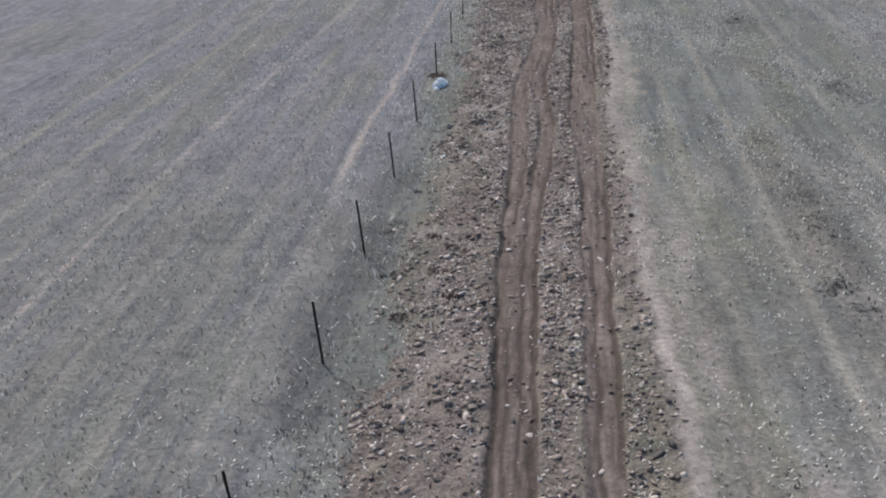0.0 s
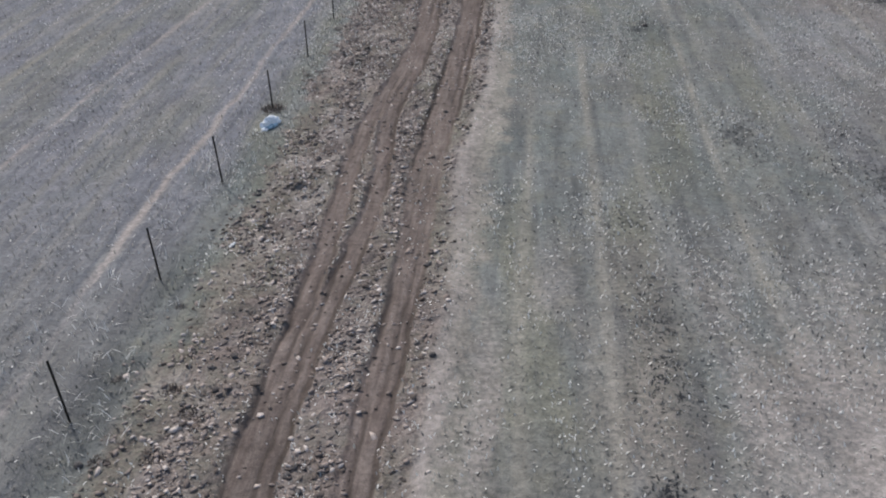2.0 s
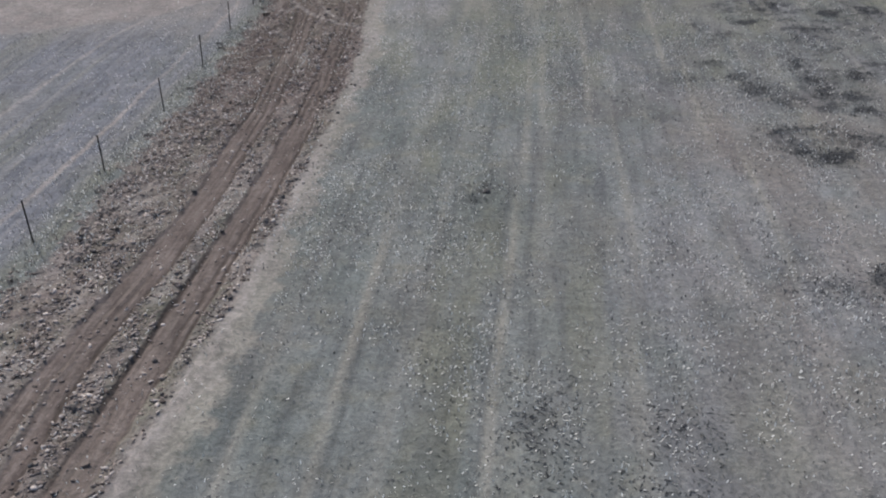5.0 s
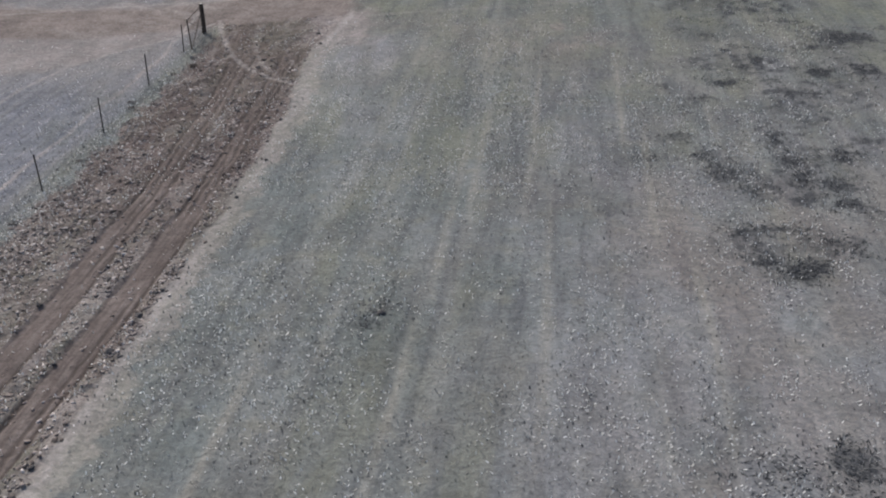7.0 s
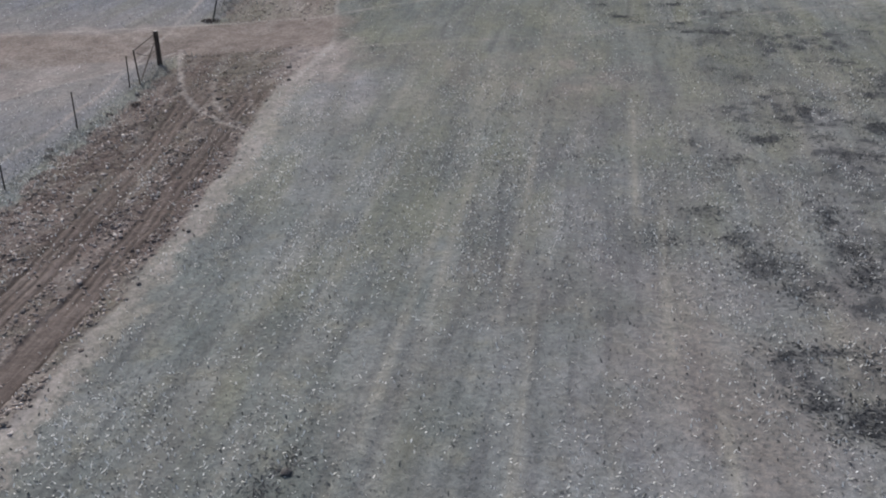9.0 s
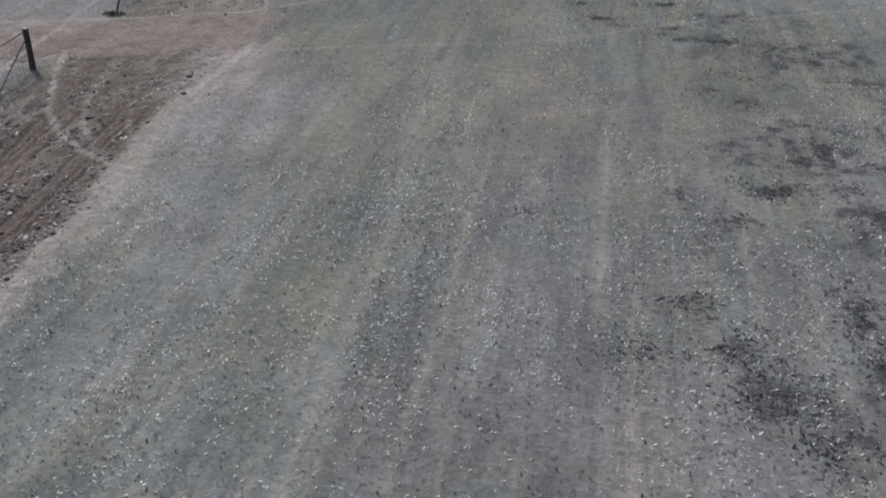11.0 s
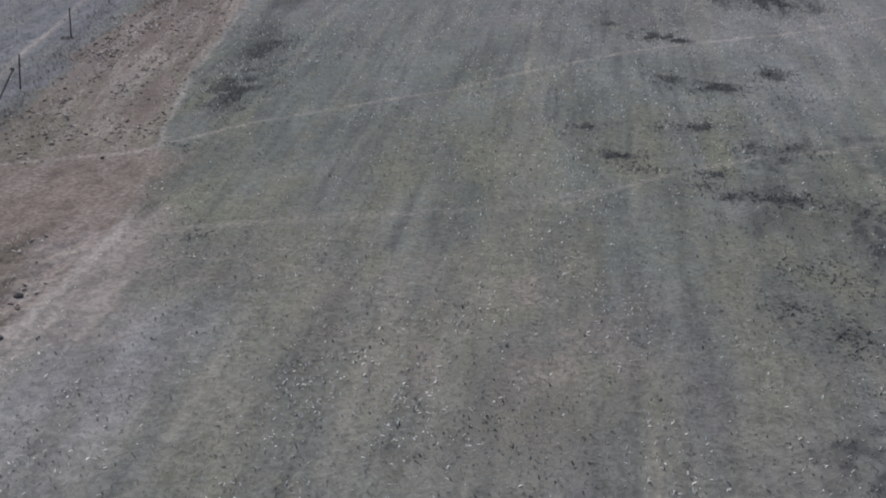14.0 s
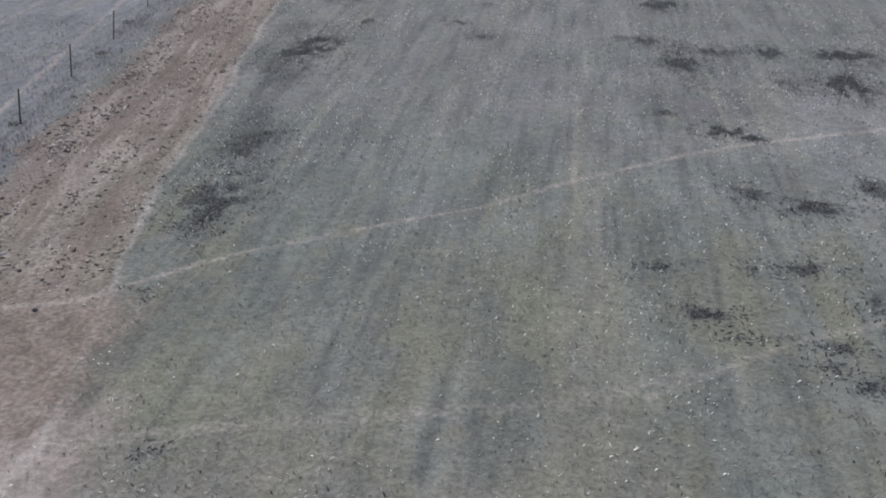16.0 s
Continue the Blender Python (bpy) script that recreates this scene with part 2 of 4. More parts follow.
def plan(x, y):
    """Zone weights of the ground at x, y."""
    z = {}
    fence, verge, berm = glide(y, FENCE), glide(y, VERGE), glide(y, BERM)
    wob = (rough(x, y, 1.3, 3) - 0.5) * 0.9
    fine = rough(x, y, 0.35, 9) - 0.5
    # cross road through the gap in the fence
    mid = 64.2 + 0.42 * np.clip(x, -6, 8)
    road = ease(3.1, 1.9, np.abs(y - mid) + 1.0 * wob) * ease(6.6, 4.4, x + wob * 1.4)
    sand = ease(1.0, -1.5, x - fence + 2 * wob) * ease(11, 4, np.abs(y - 61.5 - 0.15 * x) + 3 * wob)
    low = np.where(x > -4.9, 55.2 + 1.35 * (x + 4.9), 55.2 + 0.5 * (x + 4.9))
    sand = np.maximum(0.6 * sand, ease(-0.8, 0.8, y - low + 2 * wob) * ease(1.0, -1.0, y - 67.2 - 0.2 * np.clip(x, -10, 0) + 2.4 * wob) * ease(0.6, -0.8, x - fence + wob)
                      * ease(-26, -18, x))
    # track strip
    strip = ease(-0.45, 0.55, x - verge + 1.3 * wob + 0.5 * fine) * ease(0.15, -0.35, x - berm + 0.4 * wob)
    # two wheel paths, each a smooth pressed band with a few narrow grooves in it
    z["rut"], z["path"] = 0 * x, 0 * x
    end = ease(60.5, 55.5, y)
    for seed, line in ((0, LEFT_PATH), (10, RIGHT_PATH)):
        lo, hi = glide(y, [(p[0], p[1]) for p in line]), glide(y, [(p[0], p[2]) for p in line])
        stray = 0.1 * (grain(y, 0 * y, 3.1, 440 + seed) - 0.5) + 0.18 * (rough(x, y, 0.35, 445, 3, 0.7) - 0.5)
        d, w = x - lo + stray, hi - lo
        firm = 1 - 0.3 * ease(18, 21, y) * ease(29, 25, y) * (seed > 0)
        for mid in (0.24, w - 0.24):
            z["path"] = np.maximum(z["path"], firm * ease(0.38, 0.16, np.abs(d - mid)) * end * (1 - 0.5 * ease(40, 46, y)))
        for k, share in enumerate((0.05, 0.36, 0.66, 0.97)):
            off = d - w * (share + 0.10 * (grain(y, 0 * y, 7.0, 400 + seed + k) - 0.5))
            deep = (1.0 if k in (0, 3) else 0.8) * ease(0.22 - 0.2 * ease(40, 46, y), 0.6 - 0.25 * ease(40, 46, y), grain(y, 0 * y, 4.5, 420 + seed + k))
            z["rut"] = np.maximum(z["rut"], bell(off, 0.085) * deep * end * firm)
    far_track = ease(67, 72, y)
    for share, wide in ((0.45, 0.35), (0.80, 0.32)):
        z["path"] = np.maximum(z["path"], 0.55 * bell(x - (verge * (1 - share) + berm * share), wide) * far_track)
    z["verge"] = np.clip(strip * (1 - road), 0, 1) * (1 - 0.6 * ease(64, 68, y))
    z["dirt"] = np.clip(np.maximum(np.maximum(road, 0.3 * sand), 0.92 * strip) + 0.25 * fine * np.maximum(strip, sand), 0, 1)
    # trodden margin between the track and the grass
    margin = ease(0.25, -0.25, x - glide(y, MARGIN) + 0.7 * wob + 0.9 * fine) * ease(-0.5, 0.1, x - berm + 0.2) * ease(65, 61, y)
    # pale trodden lines and sandy rims
    soft = ease(14, 18, y) * ease(33, 28, y)
    wide = 0.22 - 0.05 * ease(67, 72, y) + 0.2 * soft + 0.16 * ease(36, 44, y) * ease(62, 56, y)
    pale = bell(x - berm + 0.5 * wob, wide) * (0.5 + 0.5 * grain(x, y, 0.8, 21, 5)) * (1 - 0.5 * ease(36, 44, y) * ease(62, 56, y)) * (1 - 0.35 * soft) * (1 - 0.8 * road) * (1 - 0.3 * ease(67, 72, y))
    pale = np.maximum(pale, (1 - 0.4 * ease(20, 13, y)) * (0.35 + 0.5 * grain(x, y, 0.6, 27, 3.5)) * bell(x - glide(y, FENCE_TRAIL) + 0.4 * wob, 0.16))
    for line, wide, much in ((CROSS_TRAIL, 0.17, 0.8), (SIDE_TRAIL, 0.17, 0.55), (UPPER_TRAIL, 0.15, 0.32), (FAINT_TRAIL, 0.3, 0.5), (TURN_A, 0.18, 0.85), (TURN_B, 0.18, 0.62),
                             (TURN_C, 0.16, 0.5), (LEFT_TRAIL, 0.15, 0.8), (GATE_TRAIL, 0.25, 0.25), (FAR_TRAIL, 0.4, 0.35)):
        if line is CROSS_TRAIL:
            much = much * (1 - 0.25 * bell(x - 11, 7.0))
        pale = np.maximum(pale, much * (0.7 + 0.6 * fine) * bell(off_line(x, y, line) + 0.12 * wob, wide))
    rim = 0.5 * bell(np.hypot((x - 5.6) / 0.8, (y - 62.2) / 1.7), 0.9) + bell(np.hypot((x - 5.9) / 0.45, (y - 57.0) / 4.0), 0.8) * 0.55
    pale = np.maximum(pale, margin * (0.12 + 0.3 * ease(0.35, 0.65, rough(x, y, 0.7, 24, 3, 1.5)) + 0.08 * ease(38, 46, y)))
    pale = np.maximum(pale, (0.45 + 0.1 * ease(18, 24, y)) * strip * ease(3.2, 2.6, x) * ease(12, 15, y) * ease(40, 30, y) * ease(0.36, 0.66, rough(x, y, 0.6, 22, 3, 0.9)))
    pale = np.maximum(pale, 0.52 * ease(27, 14, y) * ease(6.3, 7.2, x) * ease(0.3, 0.7, rough(x, y, 1.2, 25, 3, 5.0)))
    pale = np.maximum(pale, 0.2 * bell(np.hypot((x - 7.8) / 2.2, (y - 54.0) / 6.0), 0.9) * ease(0.3, 0.65, rough(x, y, 1.1, 26, 3, 3.0)))
    apron = ease(1.15, 0.45, np.hypot((x - 6.0) / 2.0, (y - 61.8) / 3.6) + 1.3 * (rough(x, y, 1.5, 28, 4) - 0.5))
    pale = np.maximum(pale, apron * (0.1 + 0.3 * ease(0.34, 0.66, rough(x, y, 0.9, 18, 3, 0.6))))
    pale = np.maximum(pale, 0.85 * rim * ease(0.2, 0.7, rough(x, y, 0.8, 17) + 0.2))
    pale = np.maximum(pale, ease(65, 71, y) * strip * (0.04 + 0.46 * ease(0.4, 0.75, rough(x + 0.17 * y, y, 0.38, 29, 4, 4.0))))
    pale = np.maximum(pale, sand * (0.12 + 0.38 * ease(0.4, 0.8, rough(x - 0.8 * y, y + 0.6 * x, 4.5, 19, 4, 1.1))))
    pale = np.maximum(pale, (0.35 + 0.1 * ease(25, 29, y) * ease(42, 36, y)) * strip * ease(0.45, 0.75, rough(x, y, 0.5, 23, 2, 1.4)) * (1 - z["path"]))
    z["pale"] = np.clip(pale, 0, 1)
    # old crop rows and worn streaks along the field
    row = 0 * x
    for cx, y0, y1, much in STREAKS:
        sway = 0.25 * (grain(y, 0 * y, 9, int(cx * 10)) - 0.5)
        row = np.maximum(row, 1.3 * much * bell(x - cx - sway, 0.12) * ease(y0 - 3, y0 + 2, y) * ease(y1 + 3, y1 - 2, y) * (0.45 + 0.75 * grain(x, y, 0.5, 41, 1.8)))
    thin = ease(0.62, 0.9, grain(x, y, 0.42, 51, 14.0)) * grain(x, y, 2.0, 53, 6.0)
    row = np.maximum(row, 0.45 * thin) * (1 - strip)
    row = np.maximum(row, margin * (0.35 + 0.65 * ease(0.3, 0.6, rough(x, y, 0.8, 55, 3, 2.2))))
    z["row"] = np.clip(row * (1 - road), 0, 1)
    # dark dead weeds, and darker strips and patches of ground
    dark = 0 * x
    for k, weed in enumerate(WEEDS):
        near = (np.abs(x - weed[0]) < 3 * weed[2] + 0.3) & (np.abs(y - weed[1]) < 3 * weed[3] + 0.3)
        if near.any():
            dark[near] = np.maximum(dark[near], weed_weight(k, weed, x[near], y[near]))
    band = ease(18.8, 21.8, x) * ease(34, 30, x) * ease(37, 42, y) * ease(80, 70, y) * ease(0.38, 0.62, rough(x, y, 1.9, 62, 3, 1.5))
    band = band * (0.22 + 0.5 * ease(0.46, 0.6, rough(x, y, 0.22, 61, 3, 0.3)) + 0.35 * ease(0.52, 0.66, rough(x, y, 0.6, 60, 3, 0.7)))
    scraps = ease(0.66, 0.78, rough(x, y, 0.8, 63, 3)) * ease(0.4, 0.7, rough(x, y, 5.0, 65, 2)) * ease(7.5, 9.5, x) * ease(33, 30, x)
    darker = 0.5 * bell(x - 10.9 - 0.5 * wob, 0.55) * ease(9, 13, y) * ease(24, 19, y) * ease(0.3, 0.6, rough(x, y, 0.6, 67, 3))
    darker = np.maximum(darker, 0.62 * bell(x - fence + 0.2 - 1.0 * wob, 1.3) * ease(25, 16, y) * ease(0.28, 0.62, rough(x, y, 1.1, 68, 3)))
    darker = np.maximum(darker, 0.5 * ease(0.4, 1.2, x) * ease(3.1, 2.2, x) * ease(24, 17, y) * ease(0.52, 0.68, rough(x, y, 0.5, 66, 3, 0.7)))
    shade = 1 - z["verge"] * ease(70, 66, y) * (1 - 0.9 * ease(25, 20, y) * ease(3.2, 2.6, x))
    dark = np.maximum(dark, darker)
    dark = np.maximum(dark, 0.48 * bell(np.hypot((x - 16) / 3.2, (y - 58.3) / 3.6), 0.9) * ease(0.3, 0.55, rough(x, y, 0.7, 59, 3, 2.0)))
    along, across = (2 * x + y) / 2.236, (2 * y - x) / 2.236
    dark = np.maximum(dark, 0.6 * bell(np.hypot((x - 22.5) / 3.6, (y - 67.5) / 4.5), 0.9) * ease(0.38, 0.62, rough(along, across, 1.5, 57, 3, 0.55)))
    beside = ease(0.5, 1.3, x - berm) * ease(3.4, 1.6, x - berm) * ease(70, 73, y) * ease(100, 90, y)
    dark = np.maximum(dark, 0.62 * beside * ease(0.3, 0.6, rough(x, y, 1.1, 64, 3, 3.4)))
    dark = np.maximum(dark, 0.45 * ease(67, 72, y) * ease(-0.9, 0.3, x - fence) * ease(2.2, 0.9, x - verge + wob) * ease(0.35, 0.65, rough(x, y, 0.8, 69, 3, 2.0)))
    dark = np.maximum(dark, np.maximum(0.88 * band, 0.5 * scraps)) * (1 - 0.7 * z["pale"]) * shade
    z["dark"] = np.clip(dark, 0, 1)
    z["left"] = ease(0.3, -0.6, x - fence - 1.1 * ease(66, 70, y)) * (1 - 0.6 * sand)
    mottle = ease(0.36, 0.62, rough(x, y, 1.5, 74, 3, 3.2))
    red = 0.6 * ease(16.5, 20, x) * ease(22, 31, y) * ease(50, 42, y) * mottle
    red = red + 0.75 * ease(26, 10, y) * ease(6.3, 7.2, x) * (0.25 + 0.75 * ease(0.3, 0.6, rough(x, y, 1.4, 73, 3, 4.0)))
    red = np.maximum(red, 0.9 * margin)
    red = red + ease(0.6, 0.8, rough(x, y, 2.6, 71, 2, 5.0)) * 0.28 * ease(66, 60, y) + 0.55 * mottle * bell(np.hypot((x - 10) / 7.5, (y - 60.2) / 3.6), 0.9)
    red = red + 0.9 * bell(np.hypot((x - 15.8) / 3.0, (y - 61.0) / 3.2), 0.9) * ease(0.5, 0.62, rough(x, y, 0.8, 72, 3, 1.6))
    red = red + 0.6 * bell(np.hypot((x - 8.0) / 3.6, (y - 62.6) / 2.0), 0.9) * ease(0.3, 0.55, rough(x, y, 1.0, 58, 3))
    red = np.maximum(red, 0.8 * apron)
    z["sand"] = np.clip(np.maximum(sand, np.maximum(0.85 * apron, 0.7 * rim)), 0, 1)
    z["red"] = np.clip(red, 0, 1) * (1 - z["left"])
    z["road"] = road
    olive = 0.7 * z["left"] * ease(26, 14, y) + (1 - z["left"]) * ease(46, 60, y) * ease(76, 68, y) * (0.25 + 0.75 * ease(0.35, 0.65, rough(x, y, 3.0, 75, 3, 7.0)))
    olive = olive + 0.85 * ease(0.5, 0.72, rough(x, y, 1.3, 76, 3, 7.0)) * (1 - 0.6 * ease(72, 80, y))
    olive = np.maximum(olive, strip * (0.15 * ease(50, 36, y) + 0.6 * ease(15, 20, y) * ease(32, 22, y) * ease(3.4, 2.4, x)) * ease(0.36, 0.58, rough(x, y, 1.6, 77, 3, 2.4)))
    olive = olive + 0.8 * bell(np.hypot((x - 16) / 3.4, (y - 58.5) / 4.0), 0.9)
    z["olive"] = np.clip(olive, 0, 1)
    mauve = 0.05 + 0.45 * ease(12, 18, x) * ease(66, 58, y) + 0.5 * ease(76, 84, y) + 0.35 * ease(7.0, 12, x) * ease(22, 12, y)
    z["brown"] = ease(38, 47, y) * ease(70, 64, y) * np.maximum(strip, 0.4 * road) * (0.6 + 0.4 * ease(0.35, 0.6, rough(x, y, 1.2, 79, 3, 2.0)))
    z["bleach"] = (np.maximum(0.6 * bell(np.hypot((x - 8.6) / 3.0, (y - 51.5) / 5.5), 0.9), 1.2 * bell(np.hypot((x - 7.9) / 2.5, (y - 58.2) / 3.6), 0.9)) + 0.4 * ease(13, 18, x) * ease(24, 30, y) * ease(43, 36, y) + 0.55 * ease(20, 24, x) * ease(70, 75, y) * ease(92, 84, y)) * (0.45 + 0.55 * ease(0.35, 0.62, rough(x, y, 0.9, 70, 3, 2.4))) * (1 - strip)
    z["mauve"] = np.clip(mauve * (0.55 + 0.9 * (rough(x, y, 2.4, 78, 3, 6.0) - 0.2)), 0, 1)
    return z


def height(x, y, z):
    h = 0.10 * (rough(x, y, 14, 81, 2) - 0.5) + 0.03 * (rough(x, y, 1.6, 83, 2) - 0.5)
    h = h - 0.04 * z["path"] - 0.04 * z["rut"] + 0.035 * bell(z["path"] - 0.4, 0.22) * (z["path"] > 0.03)
    lumps = 0.6 * rough(x, y, 0.28, 87, 3) + 0.55 * rough(x, y, 0.55, 89, 2) - 0.52
    h = h + z["verge"] * (1 - z["path"]) * 0.22 * lumps
    h = h + 0.05 * bell(x - glide(y, BERM), 0.4) * (1 - z["road"])
    return h + (1 - z["verge"]) * 0.02 * (rough(x, y, 0.3, 93, 2) - 0.5)


def spot(x, y):
    """Height of the ground at one place."""
    ax, ay = np.array([float(x)]), np.array([float(y)])
    return float(height(ax, ay, plan(ax, ay))[0])

# ---- materials ----
def shader(name, rough_value=0.9, metal=0.0):
    m = bpy.data.materials.new(name)
    m.use_nodes = True
    nt = m.node_tree
    b = nt.nodes["Principled BSDF"]
    b.inputs["Roughness"].default_value = rough_value
    b.inputs["Metallic"].default_value = metal
    b.inputs["Specular IOR Level"].default_value = 0.2
    return m, nt, b


def node(nt, kind, **values):
    n = nt.nodes.new(kind)
    for k, v in values.items():
        n.inputs[k.replace("_", " ")].default_value = v
    return n


def noise_node(nt, scale, detail=3.0, coords=None, stretch=None):
    n = node(nt, "ShaderNodeTexNoise", Scale=scale, Detail=detail)
    if coords is None:
        tc = nt.nodes.new("ShaderNodeTexCoord")
        coords = tc.outputs["Object"]
    if stretch:
        mp = nt.nodes.new("ShaderNodeMapping")
        mp.inputs["Scale"].default_value = stretch
        nt.links.new(coords, mp.inputs["Vector"])
        coords = mp.outputs[0]
    nt.links.new(coords, n.inputs["Vector"])
    return n.outputs["Fac"]


def mathn(nt, op, a, b, clamp=False):
    n = nt.nodes.new("ShaderNodeMath")
    n.operation, n.use_clamp = op, clamp
    for k, v in enumerate((a, b)):
        if isinstance(v, (int, float)):
            n.inputs[k].default_value = v
        else:
            nt.links.new(v, n.inputs[k])
    return n.outputs[0]


def ramp(nt, fac, lo, hi, a=0.0, b=1.0):
    n = nt.nodes.new("ShaderNodeMapRange")
    n.interpolation_type = "SMOOTHSTEP"
    nt.links.new(fac, n.inputs[0])
    for k, v in enumerate((lo, hi, a, b)):
        n.inputs[k + 1].default_value = v
    return n.outputs[0]


def blend(nt, fac, a, b, mode="MIX"):
    n = nt.nodes.new("ShaderNodeMix")
    n.data_type, n.blend_type = "RGBA", mode
    if isinstance(fac, (int, float)):
        n.inputs[0].default_value = fac
    else:
        nt.links.new(fac, n.inputs[0])
    for k, v in ((6, a), (7, b)):
        if isinstance(v, tuple):
            n.inputs[k].default_value = (*v, 1)
        else:
            nt.links.new(v, n.inputs[k])
    return n.outputs[2]


def bumped(nt, b, fac, strength, distance):
    n = node(nt, "ShaderNodeBump", Strength=strength, Distance=distance)
    nt.links.new(fac, n.inputs["Height"])
    nt.links.new(n.outputs[0], b.inputs["Normal"])


def ground_material():
    m, nt, b = shader("pasture_ground", 0.95)
    b.inputs["Specular IOR Level"].default_value = 0.08

    def zone(name):
        a = nt.nodes.new("ShaderNodeAttribute")
        a.attribute_name = name
        s = nt.nodes.new("ShaderNodeSeparateColor")
        nt.links.new(a.outputs["Color"], s.inputs[0])
        return s.outputs
    dirt, pale, dark = zone("zone_a")
    left, rut, red = zone("zone_b")
    row, verge, road = zone("zone_c")
    olive, sand, path = zone("zone_d")
    mauve, brown, bleach = zone("zone_e")
    big = noise_noded(nt, 0.22, 3)
    mid = noise_noded(nt, 1.3, 4)
    small = noise_noded(nt, 9.0, 4)
    tiny = noise_noded(nt, 38.0, 3)
    patch = noise_noded(nt, 1.0, 4, (0.7, 0.28, 1.0))
    patch2 = noise_noded(nt, 1.0, 4, (0.55, 0.42, 1.0))
    clot = noise_noded(nt, 3.2, 4)
    comb = noise_noded(nt, 1.0, 3, (2.6, 0.16, 1.0))
    comb_mid = noise_noded(nt, 1.0, 4, (4.6, 0.3, 1.0))
    comb_fine = noise_noded(nt, 1.0, 3, (9.0, 0.7, 1.0))
    # grassland: grey-green on this side, cooler on the other side of the fence
    c = blend(nt, ramp(nt, big, 0.35, 0.65), GRASS_A, GRASS_B)
    c = blend(nt, ramp(nt, mid, 0.45, 0.75, 0, 0.7), c, GRASS_C)
    c = blend(nt, ramp(nt, comb, 0.45, 0.68, 0, 0.75), c, GRASS_D)
    c = blend(nt, mathn(nt, "MULTIPLY", olive, ramp(nt, patch, 0.35, 0.6, 0.3, 0.85)), c, OLIVE)
    c = blend(nt, mathn(nt, "MULTIPLY", mauve, ramp(nt, patch2, 0.35, 0.62, 0.3, 1.0)), c, MAUVE)
    c = blend(nt, ramp(nt, comb_mid, 0.5, 0.72, 0, 0.45), c, GRASS_D)
    c = blend(nt, mathn(nt, "MULTIPLY", bleach, 0.85), c, BLEACHED)
    cl = blend(nt, ramp(nt, mid, 0.4, 0.7), LEFT_A, LEFT_B)
    cl = blend(nt, ramp(nt, patch, 0.5, 0.7, 0, 0.6), cl, GRASS_D)
    cl = blend(nt, mathn(nt, "MULTIPLY", olive, 0.5), cl, OLIVE)
    cl = blend(nt, ramp(nt, comb_fine, 0.5, 0.75, 0, 0.6), cl, LEFT_C)
    cl = blend(nt, ramp(nt, comb_mid, 0.48, 0.68, 0, 0.7), cl, LEFT_D)
    c = blend(nt, left, c, cl)
    c = blend(nt, mathn(nt, "MULTIPLY", red, ramp(nt, small, 0.3, 0.7, 0.35, 0.9)), c, REDDISH)
    c = blend(nt, mathn(nt, "MULTIPLY", row, 0.85), c, STRAW_ROW)
    # bare soil
    soil = blend(nt, ramp(nt, small, 0.35, 0.7), SOIL_A, SOIL_B)
    soil = blend(nt, ramp(nt, tiny, 0.55, 0.75, 0, 0.5), soil, SOIL_C)
    soil = blend(nt, mathn(nt, "MULTIPLY", verge, ramp(nt, mid, 0.42, 0.66, 0, 0.4)), soil, GRASS_C)
    # near-black flecks paint the shade in the gaps between clods
    soil = blend(nt, mathn(nt, "MULTIPLY", verge, ramp(nt, mathn(nt, "ADD", mathn(nt, "MULTIPLY", clot, 0.4), mathn(nt, "MULTIPLY", small, 0.6)), 0.52, 0.62, 0, 0.9)), soil, GAP_SHADE)
    soil = blend(nt, ramp(nt, patch2, 0.45, 0.65, 0, 0.45), soil, SOIL_E)
    soil = blend(nt, mathn(nt, "MULTIPLY", olive, ramp(nt, small, 0.35, 0.65, 0.3, 0.75)), soil, OLIVE)
    soil = blend(nt, mathn(nt, "MULTIPLY", brown, ramp(nt, small, 0.35, 0.7, 0.85, 0.4)), soil, DAMP)
    c = blend(nt, ramp(nt, mathn(nt, "ADD", dirt, mathn(nt, "MULTIPLY", mathn(nt, "SUBTRACT", small, 0.5), 0.5)), 0.25, 0.75), c, soil)
    c = blend(nt, mathn(nt, "MULTIPLY", sand, ramp(nt, mid, 0.3, 0.7, 0.55, 0.85)), c, SAND)
    c = blend(nt, road, c, blend(nt, ramp(nt, mathn(nt, "ADD", mathn(nt, "MULTIPLY", mid, 0.6), mathn(nt, "MULTIPLY", small, 0.4)), 0.4, 0.6), ROAD_A, ROAD_B))
    rutc = blend(nt, ramp(nt, comb_fine, 0.35, 0.65), RUT_A, RUT_B)
    c = blend(nt, ramp(nt, mathn(nt, "ADD", path, mathn(nt, "MULTIPLY", mathn(nt, "SUBTRACT", small, 0.5), 0.7)), 0.2, 0.8, 0, 0.92), c, rutc)
    # shade inside the narrow grooves, put into the colour as dark lines
    c = blend(nt, ramp(nt, mathn(nt, "ADD", rut, mathn(nt, "MULTIPLY", mathn(nt, "SUBTRACT", small, 0.5), 0.5)), 0.3, 0.85, 0, 0.85), c, GROOVE_SHADE)
    c = blend(nt, ramp(nt, mathn(nt, "ADD", pale, mathn(nt, "MULTIPLY", mathn(nt, "SUBTRACT", small, 0.5), 0.45)), 0.12, 0.85), c, PALE)
    darkc = blend(nt, ramp(nt, tiny, 0.4, 0.7), DARK_A, DARK_B)
    c = blend(nt, ramp(nt, mathn(nt, "ADD", dark, mathn(nt, "MULTIPLY", mathn(nt, "SUBTRACT", mathn(nt, "ADD", small, mathn(nt, "MULTIPLY", clot, 0.8)), 0.9), 0.9)), 0.25, 0.95, 0, 0.85), c, darkc)
